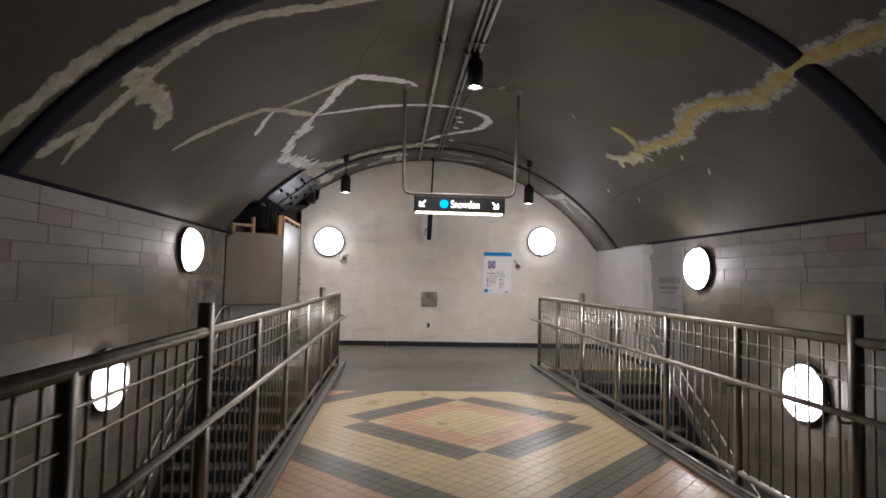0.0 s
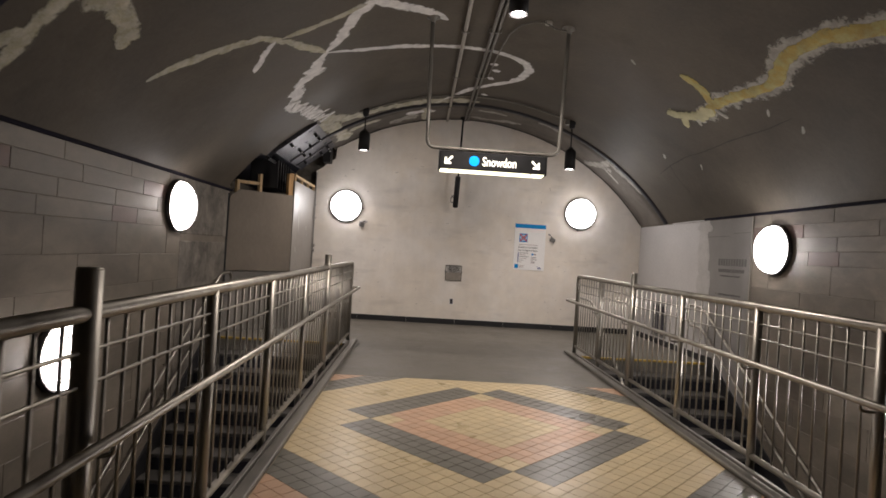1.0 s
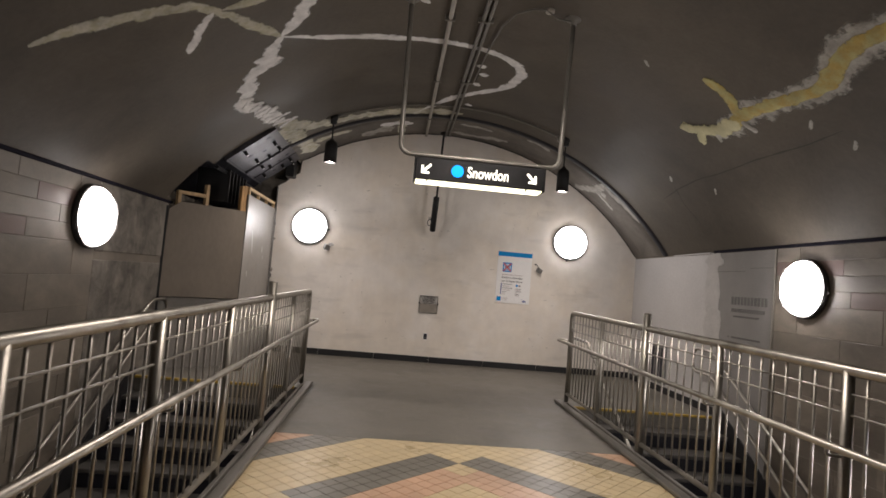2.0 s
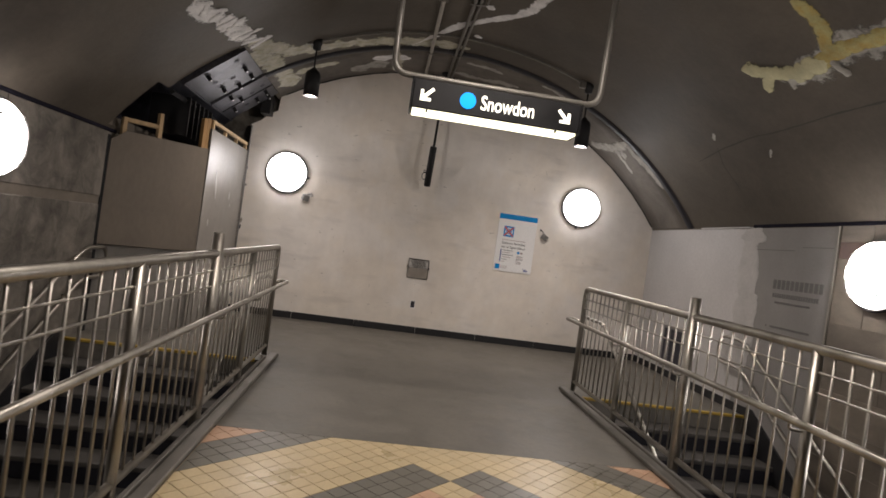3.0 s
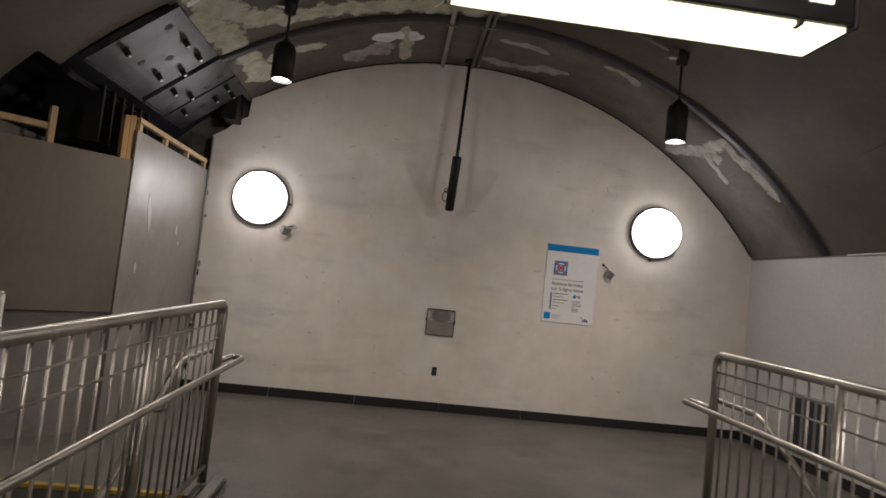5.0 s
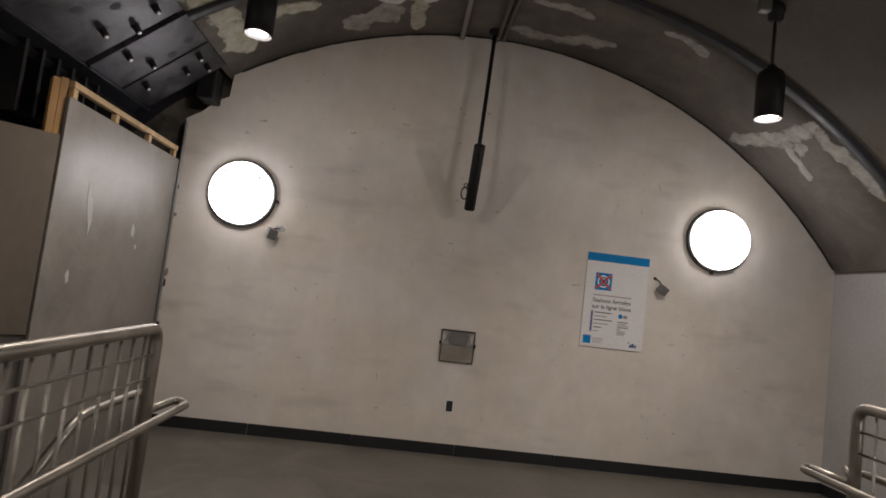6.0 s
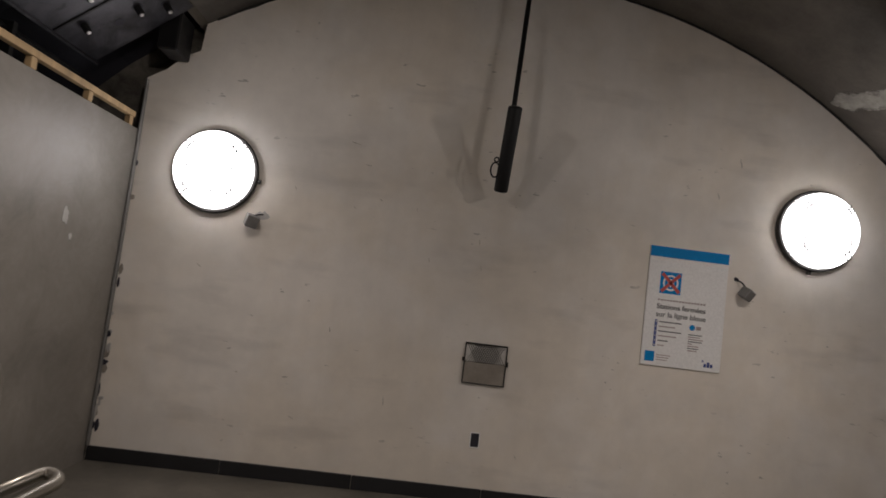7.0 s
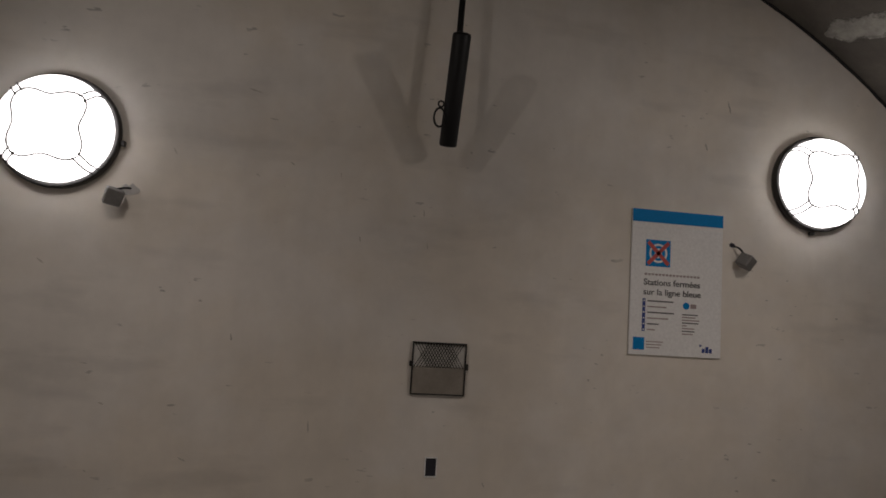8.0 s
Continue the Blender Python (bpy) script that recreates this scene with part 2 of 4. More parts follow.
def box(x0, x1, y0, y1, z0, z1, bevel=0.0, bm=None):
    bm = bm or bmesh.new()
    m = Matrix.Translation(((x0 + x1) / 2, (y0 + y1) / 2, (z0 + z1) / 2)) @ Matrix.Diagonal((abs(x1 - x0), abs(y1 - y0), abs(z1 - z0), 1))
    vs = bmesh.ops.create_cube(bm, size=1, matrix=m)["verts"]
    if bevel:
        es = list({e for v in vs for e in v.link_edges})
        bmesh.ops.bevel(bm, geom=es, offset=bevel, segments=1, affect="EDGES")
    return bm


def slab(a, b, z0, z1, thick, bm=None, bevel=0.0):
    """An upright board whose face runs from a to b in plan."""
    bm = bm or bmesh.new()
    a, b = Vector(a), Vector(b)
    d = b - a
    m = Matrix.Translation(((a.x + b.x) / 2, (a.y + b.y) / 2, (z0 + z1) / 2)) @ Matrix.Rotation(math.atan2(d.y, d.x), 4, "Z") @ Matrix.Diagonal((d.length, thick, z1 - z0, 1))
    vs = bmesh.ops.create_cube(bm, size=1, matrix=m)["verts"]
    if bevel:
        bmesh.ops.bevel(bm, geom=list({e for v in vs for e in v.link_edges}), offset=bevel, segments=1, affect="EDGES")
    return bm


def tube(points, r, seg=10, bm=None, closed=False):
    """A round tube along a line of points."""
    bm = bm or bmesh.new()
    ps = [Vector(p) for p in points]
    rings, side = [], None
    n = len(ps)
    for i, p in enumerate(ps):
        if closed:
            d = (ps[(i + 1) % n] - ps[i - 1]).normalized()
        else:
            d = (ps[min(i + 1, n - 1)] - ps[max(i - 1, 0)]).normalized()
        if side is None:
            side = d.cross(Vector((0, 0, 1)) if abs(d.z) < 0.9 else Vector((1, 0, 0))).normalized()
        side = (side - d * side.dot(d)).normalized()
        up = d.cross(side)
        rings.append([bm.verts.new(p + r * (math.cos(2 * math.pi * k / seg) * side + math.sin(2 * math.pi * k / seg) * up)) for k in range(seg)])
    pairs = list(zip(rings, rings[1:])) + ([(rings[-1], rings[0])] if closed else [])
    for a, b in pairs:
        for k in range(seg):
            bm.faces.new((a[k], a[(k + 1) % seg], b[(k + 1) % seg], b[k]))
    if not closed:
        bm.faces.new(rings[0][::-1])
        bm.faces.new(rings[-1])
    return bm


def bend(points, r, steps=6):
    """Rounds the corners of a line of points."""
    ps = [Vector(p) for p in points]
    out = [ps[0]]
    for a, b, c in zip(ps, ps[1:], ps[2:]):
        u, v = (a - b), (c - b)
        k = min(r, u.length * 0.49, v.length * 0.49)
        p, q = b + u.normalized() * k, b + v.normalized() * k
        for i in range(steps + 1):
            s = i / steps
            out.append(p * (1 - s) ** 2 + b * 2 * s * (1 - s) + q * s ** 2)
    return out + [ps[-1]]


def lathe(profile, seg=32, bm=None, m=Matrix.Identity(4), close=True):
    """Turns (radius, height) pairs about z."""
    bm = bm or bmesh.new()
    rings = []
    for r, h in profile:
        if r < 1e-5:
            rings.append([bm.verts.new(m @ Vector((0, 0, h)))])
        else:
            rings.append([bm.verts.new(m @ Vector((r * math.cos(2 * math.pi * k / seg), r * math.sin(2 * math.pi * k / seg), h))) for k in range(seg)])
    for a, b in zip(rings, rings[1:]):
        for k in range(seg):
            j = (k + 1) % seg
            if len(a) == 1 and len(b) > 1:
                bm.faces.new((a[0], b[j], b[k]))
            elif len(b) == 1 and len(a) > 1:
                bm.faces.new((a[k], a[j], b[0]))
            elif len(a) > 1:
                bm.faces.new((a[k], a[j], b[j], b[k]))
    if close:
        for ring in (rings[0], rings[-1]):
            if len(ring) > 2:
                bm.faces.new(ring)
    return bm


def plate(outline, y0, y1, bm=None):
    """A flat plate with its outline in x and z, between two y."""
    bm = bm or bmesh.new()
    a = [bm.verts.new((x, y0, z)) for x, z in outline]
    b = [bm.verts.new((x, y1, z)) for x, z in outline]
    bm.faces.new(a)
    bm.faces.new(b[::-1])
    for i in range(len(a)):
        j = (i + 1) % len(a)
        bm.faces.new((a[j], a[i], b[i], b[j]))
    return bm


def on_vault(deg, y, lift=0.0):
    r = RAD - lift
    return Vector((r * math.sin(radians(deg)), y, AXIS_Z + r * math.cos(radians(deg))))


def lettering(words, size, x, z, y, mat, parent, name="lettering", label="", width=None):
    """Words on an upright face that looks towards -y; x and z name the left end of the base line."""
    c = bpy.data.curves.new(name, "FONT")
    c.body, c.size, c.extrude, c.offset = words, size, 0.0012, size * 0.009
    tmp = new(name, c)
    me = bpy.data.meshes.new_from_object(tmp.evaluated_get(bpy.context.evaluated_depsgraph_get()))
    bpy.data.objects.remove(tmp)
    xs = [v.co.x for v in me.vertices]
    k = width / (max(xs) - min(xs)) if width else 1.0
    me.transform(Matrix.Translation((x, y, z)) @ Matrix.Rotation(radians(90), 4, "X") @ Matrix.Diagonal((k, 1, 1, 1)) @ Matrix.Translation((-min(xs), 0, 0)))
    me.materials.clear()
    me.materials.append(mat)
    ob = hang(new(name, me), parent)
    return tagged(ob, label) if label else ob


# ---- the large structure ----
def vault():
    bm = bmesh.new()
    degs = [-55 + i * 110 / 88 for i in range(89)]
    ys = [BACK - 0.3 + i * 0.25 for i in range(int((END + 0.6 - BACK) / 0.25) + 1)]
    ys = sorted(set([round(y, 3) for y in ys] + [END + 0.3]))
    for lift in (0.0, -0.12):
        grid = [[bm.verts.new(on_vault(d, y, lift)) for d in degs] for y in ys]
        for i in range(len(ys) - 1):
            for j in range(len(degs) - 1):
                mid_y, mid_d = (ys[i] + ys[i + 1]) / 2, (degs[j] + degs[j + 1]) / 2
                if (8.0 < mid_y and -53.5 < mid_d < -33.2) or (7.75 < mid_y and -53.5 < mid_d < -45):
                    continue
                bm.faces.new((grid[i][j], grid[i][j + 1], grid[i + 1][j + 1], grid[i + 1][j]))
    return solo("ceiling", bm, VAULT, "dark brown painted barrel vault with patched cracks", "ceiling", "structure", smooth=True)


def arc_band(name, y, width, d0, d1, lift, mat, label):
    bm = bmesh.new()
    rows = []
    n = max(4, int((d1 - d0) / 2))
    for i in range(n + 1):
        d = d0 + (d1 - d0) * i / n
        rows.append([bm.verts.new(on_vault(d, y + q, l)) for q, l in ((-width / 2, -0.01), (-width / 2, lift * 0.7), (-width / 4, lift), (width / 4, lift), (width / 2, lift * 0.7), (width / 2, -0.01))])
    for a, b in zip(rows, rows[1:]):
        for k in range(5):
            bm.faces.new((a[k], a[k + 1], b[k + 1], b[k]))
    return solo(name, bm, mat, label, "joint", "structure", smooth=True)


vault()
arc_band("trim_joint_far", 9.05, 0.115, -33, 54.4, 0.034, SEAM, "black rubber joint across the vault")
arc_band("trim_joint_near", 2.47, 0.27, -54.4, 54.4, 0.012, SEAM_FLAT, "wide black rubber joint across the vault")
arc_band("trim_joint_rear", -4.15, 0.27, -54.4, 54.4, 0.012, SEAM_FLAT, "wide black rubber joint across the vault")

arc_band("ceiling_band", 9.645, 1.11, -32.9, 54.4, 0.003, VAULT_BAND, "paler blotched strip of vault next to the end wall")

# scuffs on the end wall: x, z, length, turn
SCUFFS = [(-1.15, 2.44, 0.08, 12), (-1.04, 2.29, 0.05, 5), (-1.54, 2.06, 0.04, 60), (-0.92, 2.05, 0.03, 30), (-1.1, 1.97, 0.03, 40), (-0.65, 2.01, 0.03, 80), (-0.17, 1.83, 0.05, 85), (-0.52, 1.66, 0.03, 80), (-0.14, 1.65, 0.04, 80), (0.25, 1.67, 0.03, -10), (-2.14, 1.42, 0.05, 35), (-1.77, 0.71, 0.03, 20), (-1.81, 0.37, 0.02, 40), (-1.35, 0.44, 0.05, 25), (0.26, 0.34, 0.03, 60), (-1.16, 1.08, 0.04, 80), (-0.72, 0.63, 0.07, 85), (1.71, 2.67, 0.08, 75), (1.56, 2.4, 0.05, 70), (0.94, 2.1, 0.04, 10)]
# end wall: painted plaster under the arch, broken away at its upper corner
outline = [(-2.71, -0.3), (3.5, -0.3), (3.5, SPRING + 0.02)]
outline += [(p.x, p.z + 0.02) for p in (on_vault(d, 0) for d in range(54, -33, -2))]
outline += [(-2.33, 3.28), (-2.35, 3.12), (-2.36, 2.97), (-2.47, 2.91), (-2.58, 2.80), (-2.71, 2.72)]
solo("wall_end", plate(outline, END, END + 0.12), PLASTER, "off-white painted plaster end wall under the vault", "wall", "structure")
wall_end = bpy.data.objects["wall_end"]
rng = random.Random(12)
for q in range(22):
    cx, cz = -2.690 + rng.uniform(0, 0.03), rng.choice((rng.uniform(0.15, 0.9), rng.uniform(0.2, 2.6)))
    rx, rz = rng.uniform(0.006, 0.02), rng.uniform(0.012, 0.05)
    ring = [(cx + rx * (1 + 0.5 * noise.noise((i * 1.7, q, 0.4))) * math.cos(2 * math.pi * i / 10), cz + rz * (1 + 0.5 * noise.noise((i * 1.9, q, 7.4))) * math.sin(2 * math.pi * i / 10)) for i in range(10)]
    part("plaster_chip", plate(ring, END - 0.0035 - 0.0004 * q, END - 0.0003), (COMPOUND, VENT_PLATE, CAVITY_SHADE)[q % 3], wall_end, "chipped plaster edge")
for q, (cx, cz, w, turn) in enumerate(SCUFFS):
    bm = plate([(w * k / 5 - w / 2, side * 0.0035 * (1 - abs(k / 2.5 - 1) ** 3) + 0.004 * noise.noise((k * 0.9, q, side))) for side, ks in ((-1, range(6)), (1, range(5, -1, -1))) for k in ks], -0.0012, 0.0012)
    bmesh.ops.transform(bm, matrix=pose(cx, END - 0.0008, cz, 0, turn, 0), verts=bm.verts[:])
    part("scuff_mark", bm, SCUFF, wall_end, "short dark scuff")
solo("wall_end_rear", box(-3.9, 3.9, END + 0.2, END + 0.5, LOWER - 0.3, 4.2), CONCRETE, "rough concrete wall behind the broken plaster", "wall", "structure")
# added out of view, so light and reflections stay enclosed
solo("wall_back", box(-3.9, 3.9, BACK - 0.3, BACK, LOWER - 0.3, 4.2), PLASTER, "unseen plain wall added to close the gallery", "wall", "structure")
for side, word in ((-1, "west"), (1, "east")):
    x0, x1 = side * (HALF + 0.005), side * (HALF + 0.35)
    tagged(new("wall_" + word, mesh_of(box(min(x0, x1), max(x0, x1), BACK - 0.3, END + 0.5, LOWER - 0.3, SPRING + 0.15), "wall_" + word, MORTAR)),
           "side wall of beige masonry blocks in mortar", "wall", "", "structure")
wall_west, wall_east = bpy.data.objects["wall_west"], bpy.data.objects["wall_east"]
solo("floor_lower", box(-HALF - 0.1, HALF + 0.1, BACK - 0.3, END + 0.3, LOWER - 0.3, LOWER), EPOXY, "dull grey floor at the foot of the stairs", "floor", "structure")
floor = solo("floor", box(-DECK, DECK, BACK, JOINT, -0.28, -0.014), GROUT, "bridge deck bedded with small diagonal tiles", "floor", "structure")
bm = box(-DECK, DECK, JOINT, STAIR, -0.28, 0.0)
box(-HALF - 0.03, HALF + 0.03, STAIR, END + 0.15, -0.28, 0.0, bm=bm)
solo("floor_landing", bm, EPOXY, "worn grey coated floor of the landing", "floor", "structure")

# ---- stairs ----
def staircase(x0, x1, label):
    st = thing("staircase", ((x0 + x1) / 2, STAIR, 0), label, "stairs", "stairs beside the bridge", "structure")
    tread = mesh_of(box(x0, x1, -GOING, 0.0, -0.04, 0.0, 0.006), "tread", TREAD)
    riser = mesh_of(box(x0 + 0.01, x1 - 0.01, 0.002, 0.03, -RISE, -0.041), "riser", RISER)
    for i in range(STEPS):
        y, z = STAIR - GOING * i, -RISE * i
        if i:
            piece("tread", tread, st, (0, y + GOING, z))
        piece("riser", riser, st, (0, y, z))
    part("nosing", box(x0, x1, STAIR - 0.012, STAIR + 0.03, -0.022, 0.005, 0.003), YELLOW, st, "yellow edge strip")
    bm = bmesh.new()
    low, n = STAIR - GOING * (STEPS - 1), 0.3
    a = [bm.verts.new(v) for v in ((x0, STAIR, -n), (x1, STAIR, -n), (x1, low, LOWER - 0.05), (x0, low, LOWER - 0.05))]
    b = [bm.verts.new(v) for v in ((x0, STAIR, -n - 0.15), (x1, STAIR, -n - 0.15), (x1, low, LOWER - 0.2), (x0, low, LOWER - 0.2))]
    bm.faces.new(a), bm.faces.new(b[::-1])
    for i in range(4):
        bm.faces.new((a[i], b[i], b[(i + 1) % 4], a[(i + 1) % 4]))
    part("soffit", bm, CONCRETE, st, "concrete stair slab")
    return st


def skirting(x, label):
    """The black skirting that follows the stair along the wall."""
    bm = bmesh.new()
    low = STAIR - GOING * (STEPS - 1)
    lo, hi = min(x, x - math.copysign(0.02, x)), max(x, x - math.copysign(0.02, x))
    pts = [(STAIR, 0.10), (STAIR, -0.25), (low, LOWER - 0.05), (low, LOWER + 0.30), (STAIR - 0.1, 0.10)]
    a = [bm.verts.new((lo, y, z)) for y, z in pts]
    b = [bm.verts.new((hi, y, z)) for y, z in pts]
    bm.faces.new(a), bm.faces.new(b[::-1])
    for i in range(len(pts)):
        j = (i + 1) % len(pts)
        bm.faces.new((a[i], a[j], b[j], b[i]))
    return solo("baseboard_stair", bm, BASE_BLACK, label, "baseboard", "structure")


staircase(1.68, HALF + 0.01, "stair with black risers and a yellow top edge, beside the bridge")
staircase(-HALF - 0.01, -1.68, "stair with black risers and a yellow top edge, beside the bridge")
skirting(HALF, "black skirting following the stair")
skirting(-HALF, "black skirting following the stair")


# ---- guard rails of the bridge ----
def guard_rail(side):
    x, inner, outer = side * RAIL_X, side * 1.53, side * 1.74
    g = thing("guard_rail", (x, 2.0, 0), "brushed stainless steel guard rail with thin balusters and a lower handrail", "railing", "guard rails of the bridge")
    start = -6.6
    part("top_rail", tube(bend([(x, start, 1.15 - 0.027), (x, RAIL_END, 1.15 - 0.027), (x, RAIL_END, 0.02)], 0.07), 0.027, 12), STEEL, g, smooth=True)
    part("bottom_rail", tube([(x, start, 0.12), (x, RAIL_END, 0.12)], 0.021, 10), STEEL, g, smooth=True)
    for z in (1.01, 0.91):
        part("wire_rod", tube([(x, start, z), (x, RAIL_END, z)], 0.0065, 6), STEEL, g, smooth=True)
    part("handrail", tube(bend([(inner, start, 0.76), (inner, 7.80, 0.76), (x - side * 0.02, 7.86, 0.76), (x, RAIL_END + 0.02, 0.76)], 0.05), 0.019, 10), STEEL, g, smooth=True)
    stair_rail = [(x, RAIL_END + 0.02, 0.80), (outer, 7.78, 0.80), (outer, 7.25, 0.80), (outer, 7.25 - 6.2, 0.80 - 6.2 * RISE / GOING)]
    part("stair_handrail", tube(bend(stair_rail, 0.09), 0.019, 10), STEEL, g, smooth=True)
    post = mesh_of(tube([(0, 0, -0.16), (0, 0, 1.12)], 0.027, 12), "post", STEEL, True)
    foot = mesh_of(box(-0.035, 0.035, -0.045, 0.045, -0.16, -0.03, 0.006), "post_foot", STEEL_CURB)
    bm = tube([(0, 0, -0.16), (0, 0, 1.25)], 0.037, 16)
    lathe([(0.037, 1.25), (0.034, 1.257), (0.0, 1.259)], 16, bm)
    tall = mesh_of(bm, "tall_post", STEEL, True)
    hook = mesh_of(tube(bend([(0, 0, -0.05), (-side * 0.055, 0, -0.055), (-side * 0.1, 0, -0.045), (-side * 0.1, 0, -0.015)], 0.04), 0.008, 8), "bracket", STEEL, True)
    rod = mesh_of(tube([(0, 0, 0.12), (0, 0, 1.13)], 0.0068, 6), "baluster", STEEL, True)
    posts = [6.50, 5.42, 4.25, 3.13, 2.08, 1.05, -0.10, -1.20, -2.30, -3.40, -4.50, -5.55, start]
    for i, y in enumerate(posts):
        big = i in (1, 5, 9)
        upright = piece("tall_post" if big else "post", tall if big else post, g, (x, y, 0))
        piece("post_foot", foot, upright)
        piece("bracket", hook, upright, (0, 0, 0.76))
    for y0, y1 in zip([RAIL_END] + posts, posts):
        n = round((y0 - y1) / 0.112)
        for k in range(1, n):
            piece("baluster", rod, g, (x, y0 + (y1 - y0) * k / n, 0))
    return g


for side in (-1, 1):
    guard_rail(side)
    x0, x1 = side * 1.50, side * DECK
    bm = box(min(x0, x1), max(x0, x1), BACK, 7.66, 0.0, 0.035, 0.008)
    x2, x3 = side * (DECK + 0.002), side * (DECK + 0.03)
    box(min(x2, x3), max(x2, x3), BACK, 7.40, -0.28, 0.05, 0.004, bm=bm)
    tagged(new("trim_curb", mesh_of(bm, "trim_curb", STEEL_CURB)), "dull steel curb along the edge of the bridge deck", "curb", "", "structure")


def wall_handrail(x, z, drop, label):
    g = thing("wall_handrail", (x, STAIR, z), label, "handrail", "handrails on the stair walls")
    out = math.copysign(0.07, x)
    low = (x, 7.48 - 6.3, z - 6.3 * RISE / GOING)
    line = [low, (x, 7.48, z), (x, 7.92, z), (x, 7.92, z - drop), (x, 7.48, z - drop), (x, low[1], low[2] - drop)]
    part("rail", tube(bend(line, 0.13), 0.019, 10), STEEL, g, smooth=True)
    for i in range(5):
        y = 7.3 - 1.35 * i
        zz = z - max(0, 7.48 - y) * RISE / GOING
        part("bracket", tube(bend([(x, y, zz - drop), (x + out * 0.3, y, zz - drop - 0.04), (x + out, y, zz - drop - 0.04)], 0.03), 0.008, 8), STEEL, g, smooth=True)
        part("bracket", tube(bend([(x, y, zz), (x + out * 0.3, y, zz - 0.04), (x + out, y, zz - 0.04)], 0.03), 0.008, 8), STEEL, g, smooth=True)
    return g


wall_handrail(HALF - 0.08, 0.79, 0.30, "double stainless steel handrail on the stair wall")
wall_handrail(-HALF + 0.08, 0.87, 0.30, "double stainless steel handrail on the stair wall")

# ---- base boards ----
base = thing("baseboard_end", (0.4, END, 0), "black vinyl base strips along the end wall", "baseboard", "", "structure")
x = -2.70
while x < HALF - 0.05:
    part("base_strip", box(x, min(x + 0.912, HALF - 0.001), END - 0.013 - 0.002 * (int(x * 10) % 2), END, 0.0, 0.097, 0.003), BASE_BLACK, base)
    x += 0.916
solo("baseboard_east", box(HALF - 0.014, HALF - 0.002, STAIR, END - 0.013, 0.0, 0.095, 0.003), BASE_BLACK, "black vinyl base along the side wall", "baseboard", "structure")


# ---- wall lamps ----
def wall_lamp(bulge, drum, deep, glass):
    g = new("wall_lamp")
    g.empty_display_size = 0.1
    tagged(g, "lit round opal wall lamp with dark rim and wire guard", "lamp", "round wall lamps")
    turn = Matrix.Rotation(radians(90), 4, "X")
    rim = part("rim", lathe([(0.20, 0.0), (0.300, 0.0), (0.304, 0.02), (0.302, deep - 0.004), (0.294, deep), (0.281, deep - 0.004), (0.20, 0.030)], 48, m=turn), RIM, g, smooth=True)
    dome = [(0.277, 0.035), (0.277, drum)] + [(0.277 * math.cos(radians(q)), drum + bulge * math.sin(radians(q))) for q in (12, 24, 36, 48, 60, 72, 82)] + [(0.0, drum + bulge)]
    part("glass", lathe(dome, 48, m=turn), glass, g, "glowing white opal glass", smooth=True)

    def on_dome(px, pz):
        r = min(math.hypot(px, pz), 0.31)
        for (r0, h0), (r1, h1) in zip(dome, dome[1:]):
            if r1 <= r <= r0:
                return Vector((px, -(h0 + (h1 - h0) * (r0 - r) / max(r0 - r1, 1e-6)) - 0.014, pz))
        return Vector((px, -0.045, pz))
    loop = []
    for i in range(48):
        a = 2 * math.pi * i / 48
        rr = 0.185 + 0.032 * math.cos(4 * a + math.pi)
        loop.append(on_dome(rr * math.cos(a), rr * math.sin(a)))
    guard = part("guard_ring", tube(loop, 0.005, 6, closed=True), WIRE, g)
    for k in range(4):
        for s in (-1, 1):
            c = radians(45 + 90 * k)
            line = [on_dome(rr * math.cos(c + s * 0.018 / rr), rr * math.sin(c + s * 0.018 / rr)) for rr in (0.205, 0.225, 0.245, 0.265, 0.276)]
            part("guard_arm", tube(line + [Vector((1.03 * line[-1].x, -0.05, 1.03 * line[-1].z))], 0.005, 6), WIRE, guard)
    part("latch", box(0.304, 0.326, -0.035, -0.01, -0.05, -0.02, 0.004), RIM, rim)
    return g


flat = wall_lamp(0.075, 0.090, 0.050, LAMP_GLASS)
flat.matrix_basis = pose(-2.112, END, 2.10)
copy_thing(flat, pose(2.306, END, 2.228, 0, 90, 0))
round_lamp = wall_lamp(0.13, 0.062, 0.055, DOME_GLASS)
round_lamp.matrix_basis = pose(HALF - 0.005, 5.945, 1.62, 0, 0, -90)
copy_thing(round_lamp, pose(HALF - 0.005, 3.875, 0.32, 0, 0, -90))
old_lamp = wall_lamp(0.13, 0.062, 0.055, OLD_DOME_GLASS)
old_lamp.matrix_basis = pose(-HALF + 0.005, 6.05, 1.70, 0, 0, 90)
copy_thing(old_lamp, pose(-HALF + 0.005, 4.02, 0.36, 0, 0, 90))


